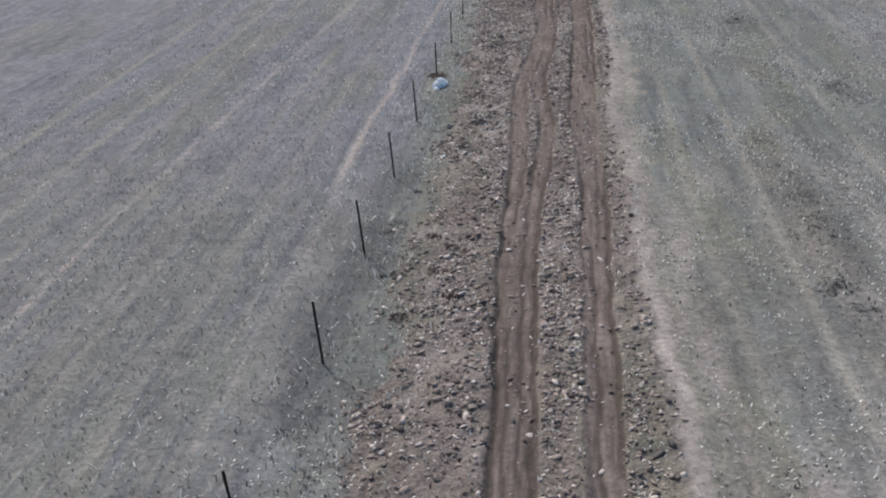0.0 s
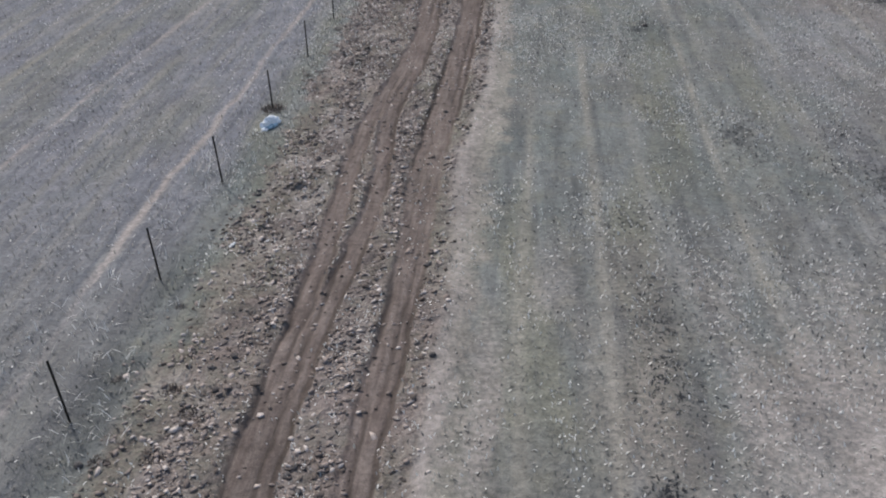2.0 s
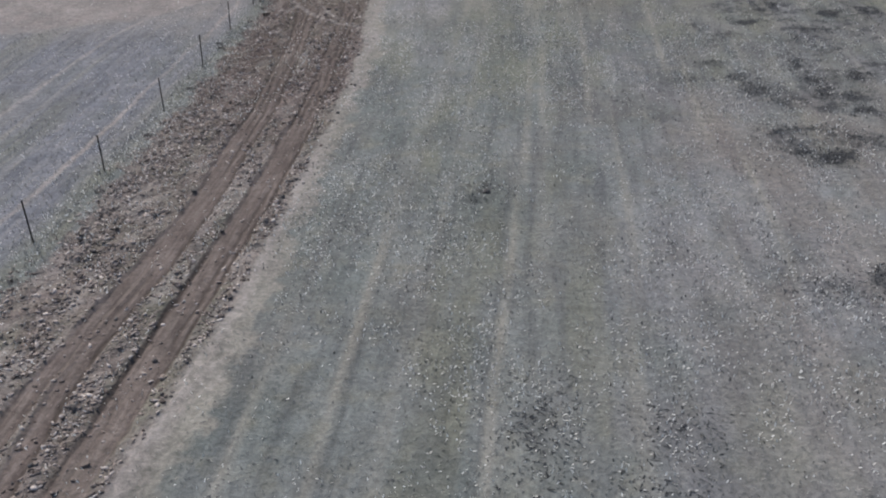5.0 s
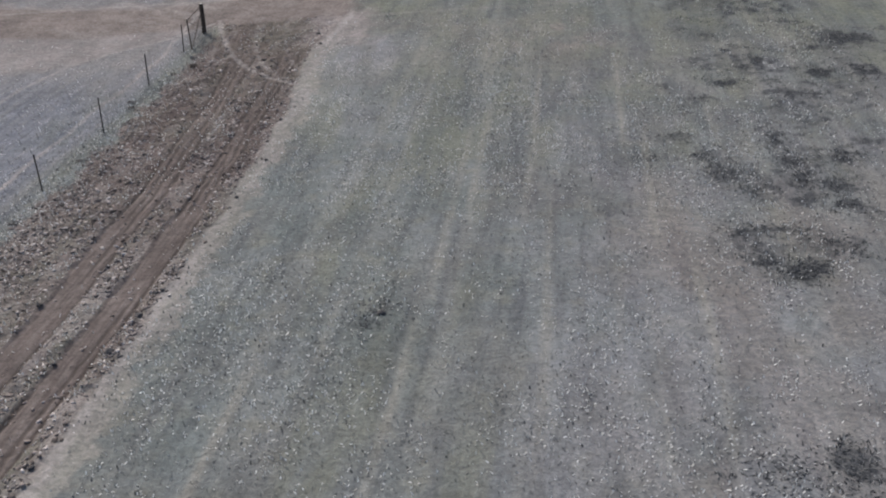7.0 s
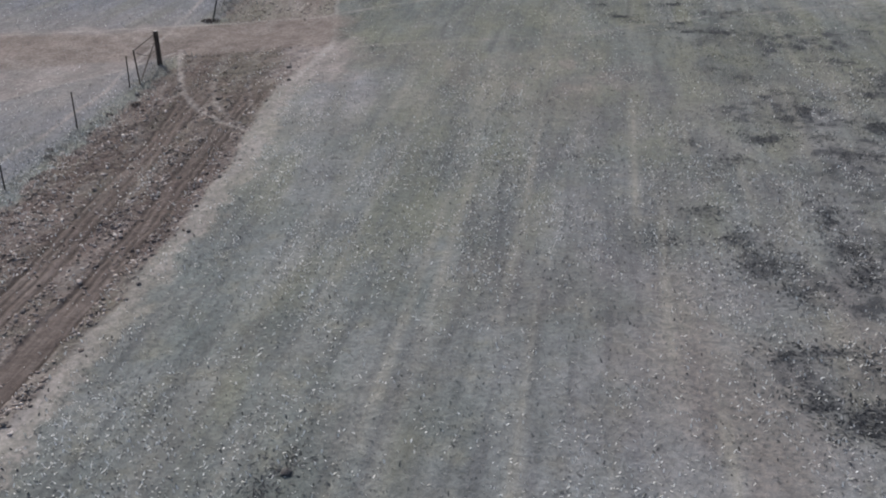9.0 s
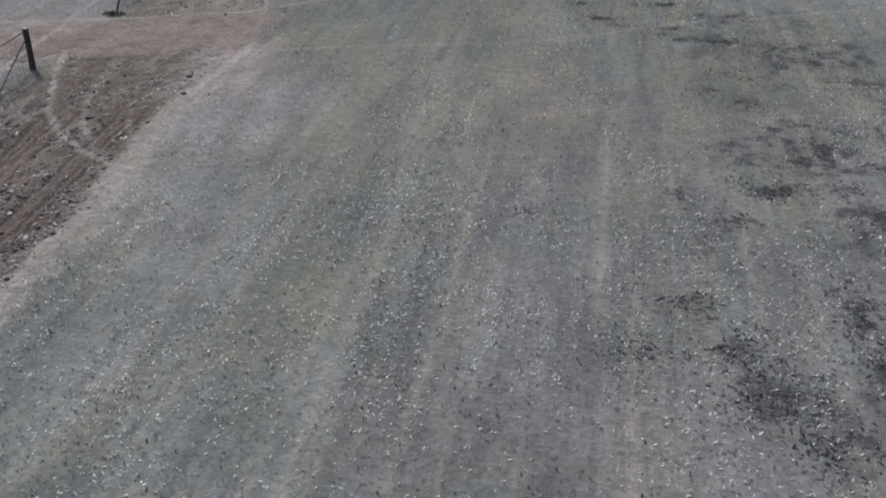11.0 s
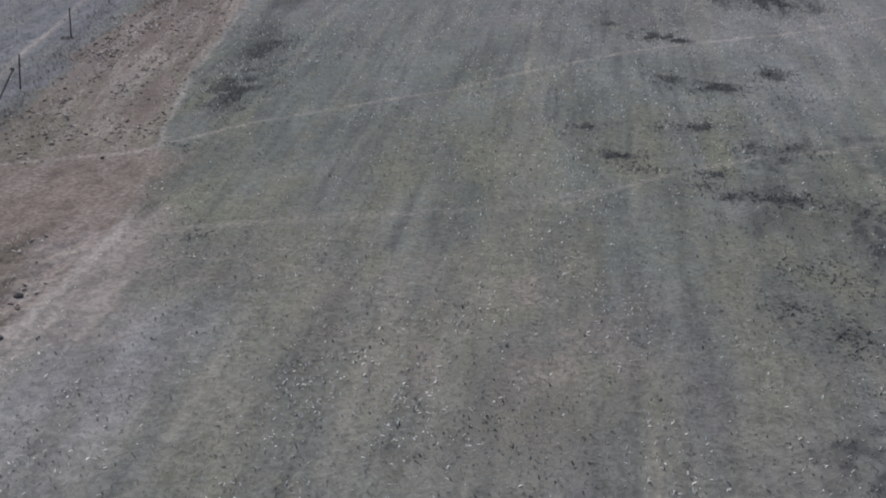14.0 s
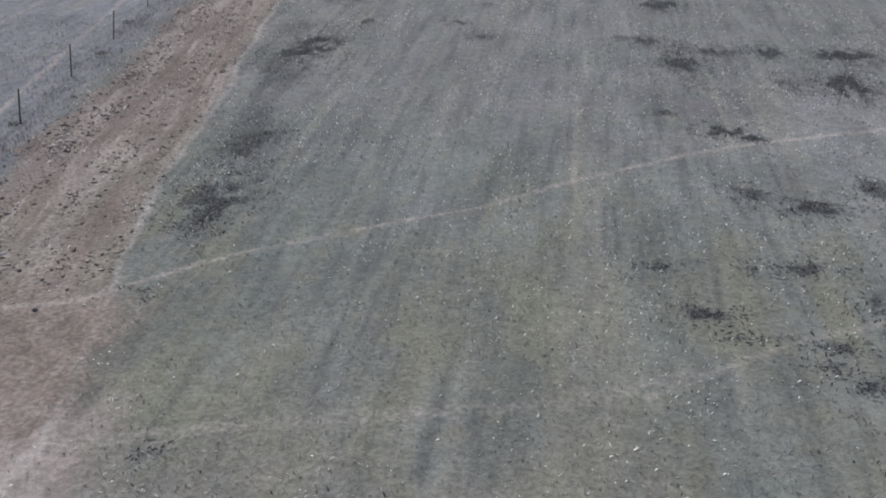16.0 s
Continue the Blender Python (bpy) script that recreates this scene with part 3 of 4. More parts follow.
    # fine litter and crumbs
    speck = mathn(nt, "MULTIPLY", ramp(nt, tiny, 0.36, 0.66, 0.86, 1.13), ramp(nt, small, 0.34, 0.68, 0.86, 1.13))
    speck = mathn(nt, "MULTIPLY", speck, mathn(nt, "MULTIPLY", ramp(nt, patch, 0.3, 0.7, 0.86, 1.13), ramp(nt, clot, 0.3, 0.7, 0.88, 1.12)))
    v = nt.nodes.new("ShaderNodeCombineColor")
    for k in range(3):
        nt.links.new(speck, v.inputs[k])
    c = blend(nt, 1.0, c, v.outputs[0], "MULTIPLY")
    nt.links.new(c, b.inputs["Base Color"])
    smooth = mathn(nt, "SUBTRACT", 1.0, mathn(nt, "MULTIPLY", mathn(nt, "MAXIMUM", mathn(nt, "MAXIMUM", road, pale), sand), 0.75), True)
    clods = mathn(nt, "ADD", 0.8, mathn(nt, "MULTIPLY", mathn(nt, "MULTIPLY", verge, mathn(nt, "SUBTRACT", 1.0, path)), 1.6))
    hgt = mathn(nt, "MULTIPLY", smooth, mathn(nt, "ADD", mathn(nt, "MULTIPLY", small, clods), mathn(nt, "MULTIPLY", tiny, 0.35)))
    bumped(nt, b, hgt, 0.7, 0.05)
    return m


def noise_noded(nt, scale, detail, stretch=None):
    return noise_node(nt, scale, detail, None, stretch)


GRASS_A, GRASS_B, GRASS_C, GRASS_D = (0.148, 0.164, 0.154), (0.186, 0.194, 0.186), (0.194, 0.191, 0.155), (0.102, 0.109, 0.108)
LEFT_A, LEFT_B, LEFT_C, LEFT_D = (0.202, 0.204, 0.221), (0.156, 0.162, 0.183), (0.27, 0.255, 0.235), (0.118, 0.125, 0.138)
REDDISH, STRAW_ROW = (0.222, 0.195, 0.174), (0.270, 0.256, 0.220)
SOIL_A, SOIL_B, SOIL_C = (0.148, 0.125, 0.112), (0.24, 0.2, 0.178), (0.36, 0.315, 0.282)
GAP_SHADE, SOIL_E, OLIVE, MAUVE = (0.06, 0.05, 0.045), (0.208, 0.178, 0.17), (0.158, 0.160, 0.122), (0.188, 0.176, 0.186)
ROAD_A, ROAD_B = (0.165, 0.137, 0.121), (0.212, 0.178, 0.159)
RUT_A, RUT_B, GROOVE_SHADE = (0.125, 0.1, 0.089), (0.178, 0.148, 0.132), (0.066, 0.054, 0.047)
DAMP, BLEACHED, SAND = (0.108, 0.08, 0.071), (0.252, 0.252, 0.255), (0.262, 0.226, 0.212)
PALE = (0.318, 0.287, 0.264)
DARK_A, DARK_B = (0.036, 0.038, 0.042), (0.08, 0.081, 0.085)
GROUND = ground_material()


def island_material(name, a, b_, c_, rough_value=0.9, thin=0.0):
    """Colour that differs from piece to piece of one mesh. thin: the share of light that passes through a dry leaf."""
    m, nt, b = shader(name, rough_value)
    g = nt.nodes.new("ShaderNodeNewGeometry")
    r = g.outputs["Random Per Island"]
    c = blend(nt, ramp(nt, r, 0.0, 0.6), a, b_)
    c = blend(nt, ramp(nt, r, 0.6, 1.0), c, c_)
    nt.links.new(c, b.inputs["Base Color"])
    b.inputs["Specular IOR Level"].default_value = 0.1
    if thin:
        b.inputs["Specular IOR Level"].default_value = 0.4
        t = nt.nodes.new("ShaderNodeBsdfTranslucent")
        nt.links.new(c, t.inputs["Color"])
        mix = nt.nodes.new("ShaderNodeMixShader")
        mix.inputs[0].default_value = thin
        out = nt.nodes["Material Output"]
        nt.links.new(b.outputs[0], mix.inputs[1])
        nt.links.new(t.outputs[0], mix.inputs[2])
        nt.links.new(mix.outputs[0], out.inputs["Surface"])
    return m


STUBBLE_SHADE = island_material("stubble_and_straw_shade", (0.045, 0.046, 0.048), (0.085, 0.087, 0.088), (0.15, 0.15, 0.145))
STRAW = island_material("straw", (0.48, 0.47, 0.43), (0.80, 0.79, 0.75), (0.92, 0.92, 0.89), 0.4, 0.35)
DRY_GRASS = island_material("dry_grass", (0.172, 0.174, 0.168), (0.26, 0.255, 0.244), (0.42, 0.403, 0.375), 0.7, 0.4)
WEED = island_material("dead_weed", (0.026, 0.027, 0.03), (0.055, 0.057, 0.06), (0.16, 0.16, 0.152))
CLOD = island_material("soil_clod", (0.10, 0.083, 0.073), (0.275, 0.23, 0.204), (0.54, 0.48, 0.44))
CLOD_PIECE = bpy.data.materials.new("clod_piece")
CLOD_PIECE.use_nodes = True
info = CLOD_PIECE.node_tree.nodes.new("ShaderNodeObjectInfo")
clod_mix = blend(CLOD_PIECE.node_tree, ramp(CLOD_PIECE.node_tree, info.outputs["Random"], 0.0, 1.0), (0.10, 0.085, 0.075), (0.30, 0.262, 0.232))
clod_mix = blend(CLOD_PIECE.node_tree, ramp(CLOD_PIECE.node_tree, noise_node(CLOD_PIECE.node_tree, 3.0, 4), 0.4, 0.7, 0, 0.5), clod_mix, (0.16, 0.135, 0.118))
CLOD_PIECE.node_tree.links.new(clod_mix, CLOD_PIECE.node_tree.nodes["Principled BSDF"].inputs["Base Color"])
CLOD_PIECE.node_tree.nodes["Principled BSDF"].inputs["Roughness"].default_value = 0.95
SHRUB = island_material("brown_weed", (0.13, 0.115, 0.105), (0.2, 0.178, 0.16), (0.30, 0.27, 0.245))

MOUND = island_material("brown_dead_growth", (0.07, 0.056, 0.048), (0.125, 0.1, 0.087), (0.2, 0.17, 0.15))


def mottled(name, a, b_, scale, rough_value, metal=0.0, relief=0.3, stretch=None):
    m, nt, b = shader(name, rough_value, metal)
    n1, n2 = noise_node(nt, scale, 4, None, stretch), noise_node(nt, scale * 6, 3, None, stretch)
    c = blend(nt, ramp(nt, n1, 0.35, 0.65), a, b_)
    c = blend(nt, ramp(nt, n2, 0.5, 0.8, 0, 0.5), c, tuple((0.6 if a[0] < 0.8 else 0.92) * v for v in a))
    nt.links.new(c, b.inputs["Base Color"])
    bumped(nt, b, n2, relief, 0.01)
    return m


POST_STEEL = mottled("dark_painted_steel", (0.016, 0.015, 0.015), (0.036, 0.03, 0.026), 9, 0.6, 0.3)
PIPE = mottled("rusty_pipe", (0.06, 0.045, 0.036), (0.11, 0.085, 0.07), 12, 0.65, 0.2)
OLD_WOOD = mottled("old_dark_wood", (0.05, 0.038, 0.032), (0.10, 0.078, 0.066), 4, 0.9, 0, 0.8, (6, 6, 0.6))
CUT_WOOD = mottled("weathered_cut_wood", (0.42, 0.38, 0.33), (0.55, 0.51, 0.46), 14, 0.9)
WIRE = mottled("galvanised_wire", (0.12, 0.115, 0.11), (0.2, 0.19, 0.18), 20, 0.5, 0.5)
SACK = mottled("white_woven_sack", (0.9, 0.92, 0.93), (0.96, 0.96, 0.96), 7, 0.55, 0, 0.6)
SACK_SHADE = mottled("blue_green_sack_shade", (0.09, 0.22, 0.31), (0.6, 0.75, 0.83), 9, 0.5, 0, 0.6)
PAPER = mottled("white_litter", (0.68, 0.68, 0.66), (0.82, 0.82, 0.80), 10, 0.7)
STONE = mottled("dark_stone", (0.06, 0.055, 0.055), (0.12, 0.11, 0.105), 8, 0.85, 0, 0.6)


# ---- mesh tools ----
def part(name, bm, material, parent=None, label="", smooth=False):
    me = bpy.data.meshes.new(name)
    bm.to_mesh(me)
    bm.free()
    me.materials.append(material)
    if smooth:
        me.shade_smooth()
    ob = new(name, me)
    if parent is not None:
        ob.parent = parent
    return tagged(ob, label)


def thing(name, m, label, category, group=""):
    ob = new(name)
    ob.empty_display_size = 0.2
    ob.matrix_world = m
    return tagged(ob, label, category, group)


def array_mesh(name, verts, faces, material, smooth=False):
    """One mesh from arrays of places and of equal-sided faces."""
    me = bpy.data.meshes.new(name)
    n, k = faces.shape
    me.vertices.add(len(verts))
    me.vertices.foreach_set("co", np.ascontiguousarray(verts, dtype=np.float32).ravel())
    me.loops.add(n * k)
    me.loops.foreach_set("vertex_index", np.ascontiguousarray(faces, dtype=np.int32).ravel())
    me.polygons.add(n)
    me.polygons.foreach_set("loop_start", np.arange(0, n * k, k, dtype=np.int32))
    me.update(calc_edges=True)
    me.materials.append(material)
    if smooth:
        me.shade_smooth()
    return me


def tube(bm, a, b, r0, r1=None, sides=8, caps=True):
    a, b = Vector(a), Vector(b)
    r1 = r0 if r1 is None else r1
    turn = (b - a).to_track_quat("Z", "X").to_matrix()
    rings = []
    for p, r in ((a, r0), (b, r1)):
        rings.append([bm.verts.new(p + turn @ Vector((r * math.cos(2 * math.pi * k / sides), r * math.sin(2 * math.pi * k / sides), 0))) for k in range(sides)])
    for k in range(sides):
        bm.faces.new((rings[0][k], rings[0][(k + 1) % sides], rings[1][(k + 1) % sides], rings[1][k]))
    if caps:
        bm.faces.new(rings[1])
        bm.faces.new(rings[0][::-1])
    return bm


def slab(bm, x0, x1, y0, y1, z0, z1):
    v = [bm.verts.new(p) for p in ((x0, y0, z0), (x1, y0, z0), (x1, y1, z0), (x0, y1, z0), (x0, y0, z1), (x1, y0, z1), (x1, y1, z1), (x0, y1, z1))]
    for f in ((3, 2, 1, 0), (4, 5, 6, 7), (0, 1, 5, 4), (1, 2, 6, 5), (2, 3, 7, 6), (3, 0, 4, 7)):
        bm.faces.new([v[k] for k in f])


# ---- ground ----
def steps(*spans):
    """Coordinates from spans of (start, stop, step)."""
    out = [np.arange(a, b, s) for a, b, s in spans]
    return np.unique(np.round(np.concatenate(out), 4))


def build_ground():
    far = np.array([45, 60, 90, 140, 220, 350, 600, 1000, 2000.0])
    xs = np.concatenate([-far[::-1], steps((-44, -14, 0.8), (-14, -2, 0.16), (-2, 7.6, 0.06), (7.6, 24, 0.12), (24, 32, 0.2), (32, 44, 0.8))])
    xs = np.concatenate([xs, far])
    ys = np.concatenate([-far[::-1], steps((-44, 3, 0.8), (3, 98, 0.1), (98, 106, 0.2), (106, 110, 0.6), (110, 150, 1.5)), 150 + far])
    gx, gy = np.meshgrid(xs, ys)
    x, y = gx.ravel(), gy.ravel()
    z = plan(x, y)
    verts = np.stack([x, y, height(x, y, z)], 1)
    nx, ny = len(xs), len(ys)
    i = (np.arange(ny - 1)[:, None] * nx + np.arange(nx - 1)[None]).ravel()
    faces = np.stack([i, i + 1, i + 1 + nx, i + nx], 1)
    me = array_mesh("ground", verts, faces, GROUND, True)
    for name, keys in (("zone_a", ("dirt", "pale", "dark")), ("zone_b", ("left", "rut", "red")), ("zone_c", ("row", "verge", "road")), ("zone_d", ("olive", "sand", "path")), ("zone_e", ("mauve", "brown", "bleach"))):
        at = me.attributes.new(name, "FLOAT_COLOR", "POINT")
        col = np.ones((len(x), 4), np.float32)
        for k, key in enumerate(keys):
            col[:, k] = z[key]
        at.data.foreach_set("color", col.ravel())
    return tagged(new("ground", me), "dry grey-green pasture with a rutted brown dirt track", "ground", kind="structure")


ground = build_ground()


# ---- fence ----
def fence_post(m, tall):
    """Steel T-section post: a flat face with a web behind it."""
    post = thing("fence_post", m, "thin dark steel T-section fence post standing in dry grass", "fence post", "posts of the field fence")
    bm = bmesh.new()
    slab(bm, -0.024, 0.024, -0.006, 0.0, -0.35, tall)
    bmesh.ops.bevel(bm, geom=bm.edges[:], offset=0.0015, segments=1, affect="EDGES")
    for k in range(12):
        z = 0.15 + k * (tall - 0.25) / 11
        slab(bm, -0.008, 0.008, -0.012, -0.005, z, z + 0.012)
    part("flange", bm, POST_STEEL, post)
    bm = bmesh.new()
    slab(bm, -0.005, 0.005, 0.0005, 0.034, -0.35, tall - 0.004)
    part("web", bm, POST_STEEL, post)
    return post


POSTS_SOUTH = [(-0.1, 4.9, 1.33), (0.06, 9.6, 1.33), (0.0, 14.25, 1.38), (-0.03, 19.0, 1.30), (-0.02, 23.75, 1.36), (0.02, 29.05, 1.25), (0.08, 34.0, 1.31),
               (0.15, 38.6, 1.25), (0.2, 43.75, 1.26), (0.13, 48.4, 1.36), (-0.2, 53.3, 1.31), (-0.36, 57.6, 1.25)]
POSTS_NORTH = [(-2.0, 72.95, 1.27), (-3.15, 78.75, 1.2), (-3.92, 83.7, 1.25), (-4.65, 88.75, 1.24), (-5.7, 94.6, 1.25), (-6.5, 100.2, 1.25)]
LEANS = [-3, -3, -3, -3.5, -3, -1, 0, 1, 1, 2, 2, 4, 11, 9, 8, 9, 9, 9]
for k, (px, py, tall) in enumerate(POSTS_SOUTH + POSTS_NORTH):
    leans = Matrix.Rotation(radians(LEANS[k] + rng.uniform(-0.6, 0.6)), 4, "Y") @ Matrix.Rotation(radians(rng.uniform(-1.5, 1.5)), 4, "X")
    fence_post(Matrix.Translation((px, py, spot(px, py))) @ leans @ pose(0, 0, 0, 0, 0, rng.uniform(-8, 8)), tall)


def gate_brace():
    bx, by = -0.45, 60.5
    sx, sy = -0.12, 58.0
    g, s = spot(bx, by), spot(sx, sy)
    brace = thing("gate_brace", pose(bx, by, g), "weathered timber gate post braced with steel pipe and wire", "fence brace")
    bm = bmesh.new()
    rings, sides = [], 12
    for z, r in ((-0.4, 0.105), (0.0, 0.108), (0.5, 0.1), (1.0, 0.098), (1.36, 0.094), (1.375, 0.082)):
        ring = [bm.verts.new(((r + 0.006 * math.sin(5 * k + z * 3)) * math.cos(2 * math.pi * k / sides) + 0.02 * z, (r + 0.005 * math.cos(7 * k)) * math.sin(2 * math.pi * k / sides), z))
                for k in range(sides)]
        rings.append(ring)
    for a, b in zip(rings, rings[1:]):
        for k in range(sides):
            bm.faces.new((a[k], a[(k + 1) % sides], b[(k + 1) % sides], b[k]))
    bm.faces.new(rings[-1])
    timber = part("end_post", bm, OLD_WOOD, brace, "thick dark timber end post")
    bm = bmesh.new()
    tube(bm, (0.027, 0, 1.372), (0.027, 0, 1.385), 0.078, 0.072, 12)
    part("cut_top", bm, CUT_WOOD, timber, "pale sawn top of the timber post")
    dx, dy, dz = sx - bx, sy - by, s - g
    bm = bmesh.new()
    tube(bm, (dx, dy, dz - 0.35), (dx - 0.05, dy, dz + 1.36), 0.03, 0.03, 10)
    pipe = part("brace_post", bm, PIPE, brace, "rusty steel pipe brace post")
    bm = bmesh.new()
    tube(bm, (dx - 0.05, dy, dz + 1.355), (dx - 0.05, dy, dz + 1.385), 0.034, 0.026, 10)
    part("cap", bm, CUT_WOOD, pipe)
    top = Vector((dx - 0.05, dy, dz + 1.31))
    bm = bmesh.new()
    tube(bm, top, (0.01, -0.09, 1.28), 0.02, 0.02, 8)
    part("top_rail", bm, PIPE, brace)
    bm = bmesh.new()
    tube(bm, (dx, dy + 0.12, dz + 0.12), (0.0, -0.1, 1.02), 0.024, 0.024, 8)
    part("diagonal_strut", bm, PIPE, brace, "rusty pipe strut")
    bm = bmesh.new()
    for o in (-0.012, 0.012):
        tube(bm, top + Vector((o, 0, -0.06)), (o, -0.09, 0.28), 0.007, 0.007, 6)
    part("tension_wire", bm, WIRE, brace)
    for k in range(1, 9):
        s = k / 9
        bm = bmesh.new()
        tube(bm, (dx * (1 - s), dy * (1 - s) - 0.1 * s, dz * (1 - s) + 0.08), (dx * (1 - s), dy * (1 - s) - 0.1 * s, dz * (1 - s) + 1.24), 0.004, 0.004, 5)
        part("stay_wire", bm, WIRE, brace)
    for z0, z1 in ((0.08, 0.06), (0.25, 0.23), (0.42, 0.4), (0.6, 0.57), (0.78, 0.75), (0.97, 0.94), (1.16, 1.13)):
        bm = bmesh.new()
        tube(bm, (dx - 0.02, dy, dz + z0), (0, -0.1, z1), 0.0045, 0.0045, 5)
        part("line_wire", bm, WIRE, brace)


gate_brace()


def leaning_post():
    x, y = -0.85, 67.2
    post = thing("leaning_post", pose(x, y, spot(x, y)), "dark leaning steel fence post in a dark grass clump", "fence post")
    bm = bmesh.new()
    tube(bm, (-0.01, -0.25, -0.3), (0.05, 1.0, 1.22), 0.036, 0.034, 10)
    pipe = part("pipe", bm, POST_STEEL, post)
    bm = bmesh.new()
    tube(bm, (0.05, 1.0, 1.22), (0.0515, 1.012, 1.235), 0.036, 0.028, 10)
    part("cap", bm, POST_STEEL, pipe)


def strut_post():
    x, y = -1.5, 70.15
    post = thing("brace_strut", pose(x, y, spot(x, y)), "dark steel strut slanting from the ground to a fence post", "fence brace")
    bm = bmesh.new()
    tube(bm, (0.05, -0.25, -0.1), (-0.42, 2.55, 0.82), 0.03, 0.03, 10)
    pipe = part("pipe", bm, POST_STEEL, post)
    bm = bmesh.new()
    slab(bm, -0.5, -0.40, 2.52, 2.58, 0.78, 0.87)
    part("clamp", bm, POST_STEEL, pipe)


leaning_post()
strut_post()


# ---- litter ----
def sack():
    x, y = 0.3, 27.6
    ob = thing("feed_sack", pose(x, y, spot(x, y) - 0.01, 0, 0, 62), "crumpled white and blue-green plastic sack lying in grass", "sack")

    def lump(lx, ly, lz, cx, cy, seed, low, folds):
        """A creased bag: broad dents, then sharp folds that run across it."""
        bm = bmesh.new()
        bmesh.ops.create_icosphere(bm, subdivisions=5, radius=1)
        for v in bm.verts:
            p = v.co.copy()
            dent = 0.26 * noise.noise(p * 1.5 + Vector((seed, 0, 0)))
            fold = folds * (1 - 2.2 * abs(noise.noise(Vector((p.x * 3.4, p.y * 1.6, p.z * 2.0)) + Vector((0, seed, 0)))))
            p *= 1 + dent + fold + 0.35 * folds * noise.noise(p * 7.0 + Vector((0, 0, seed)))
            pinch = 1 - 0.4 * max(0, p.x) ** 2
            v.co = Vector((cx + p.x * lx, cy + p.y * ly * pinch, max(low, p.z * lz * pinch + lz * 0.75)))
        return bm
    # the sack's shaded low side is painted as blue-green colour
    part("body", lump(0.30, 0.11, 0.065, -0.02, -0.05, 3.1, 0.0, 0.16), SACK_SHADE, ob, "blue-green printed lower side of the sack", True)
    part("top_fold", lump(0.33, 0.12, 0.17, 0.04, 0.035, 7.7, 0.04, 0.18), SACK, ob, "white upper folds of the sack", True)
    part("neck", lump(0.12, 0.13, 0.10, 0.30, 0.02, 11.3, 0.03, 0.22), SACK, ob, "white gathered neck", True)
    part("corner", lump(0.10, 0.09, 0.05, -0.30, -0.05, 5.9, 0.02, 0.2), SACK, ob, "white torn corner of the sack", True)


def scrap(x, y, turn, size):
    ob = thing("litter_scrap", pose(x, y, spot(x, y), 0, 0, turn), "crumpled white scrap of paper or plastic on the verge", "litter")
    bm = bmesh.new()
    bmesh.ops.create_icosphere(bm, subdivisions=2, radius=1)
    for v in bm.verts:
        p = v.co * (1 + 0.5 * noise.noise(v.co * 2.3 + Vector((x, y, 0))))
        v.co = Vector((p.x * size, p.y * size * 0.5, max(0, p.z * size * 0.35 + size * 0.25)))
    part("sheet", bm, PAPER, ob)


sack()
scrap(1.15, 20.55, 70, 0.12)
scrap(1.9, 20.8, 20, 0.05)


# ---- weeds and stones ----
def blades(x, y, z, long, wide, lean, seed):
    """Arrays of narrow bent blades that stand or lie at the given places."""
    r = np.random.default_rng(seed)
    n = len(x)
    turn, tilt = r.uniform(0, 2 * np.pi, n), lean(r, n)
    side = np.stack([np.cos(turn + np.pi / 2), np.sin(turn + np.pi / 2), np.zeros(n)], 1) * (wide / 2)[:, None]
    way = np.stack([np.cos(turn) * np.sin(tilt), np.sin(turn) * np.sin(tilt), np.cos(tilt)], 1)
    foot = np.stack([x, y, z], 1)
    tip = foot + way * long[:, None]
    mid = foot + way * (long * 0.55)[:, None] + np.array([0, 0, 1.0]) * (long * 0.08)[:, None]
    verts = np.stack([foot - side, foot + side, mid + side, mid - side, tip], 1).reshape(-1, 3)
    i = np.arange(n)[:, None] * 5
    tri = np.concatenate([i + np.array([0, 1, 2]), i + np.array([0, 2, 3]), i + np.array([3, 2, 4])], 0)
    return verts, tri


def weed_patch(k, weed):
    g = np.random.default_rng(400 + k)
    cx, cy, rx, ry, _ = weed
    n = int(6500 * rx * ry + 500)
    x, y = cx + g.uniform(-2.3, 2.3, n) * rx, cy + g.uniform(-2.3, 2.3, n) * ry
    ok = g.uniform(0, 1, n) < 0.8 * weed_weight(k, weed, x, y)
    x, y = x[ok], y[ok]
    n = len(x)
    z = height(x, y, plan(x, y)) - 0.01
    ob = tagged(new("dead_weed_patch"), "low broken patch of dark dead weeds on the pasture", "weeds", "dark weed patches")
    ob.location = (cx, cy, spot(cx, cy))
    v, f = blades(x - cx, y - cy, z - ob.location.z, g.uniform(0.06, 0.2, n), g.uniform(0.014, 0.04, n), lambda q, m: q.uniform(1.25, 1.56, m), 900 + k)
    stalks = tagged(new("weed_mat", array_mesh("weed_mat", v, f, WEED)), kind="stuff")
    stalks.parent = ob


for k, weed in enumerate(WEEDS):
    weed_patch(k, weed)


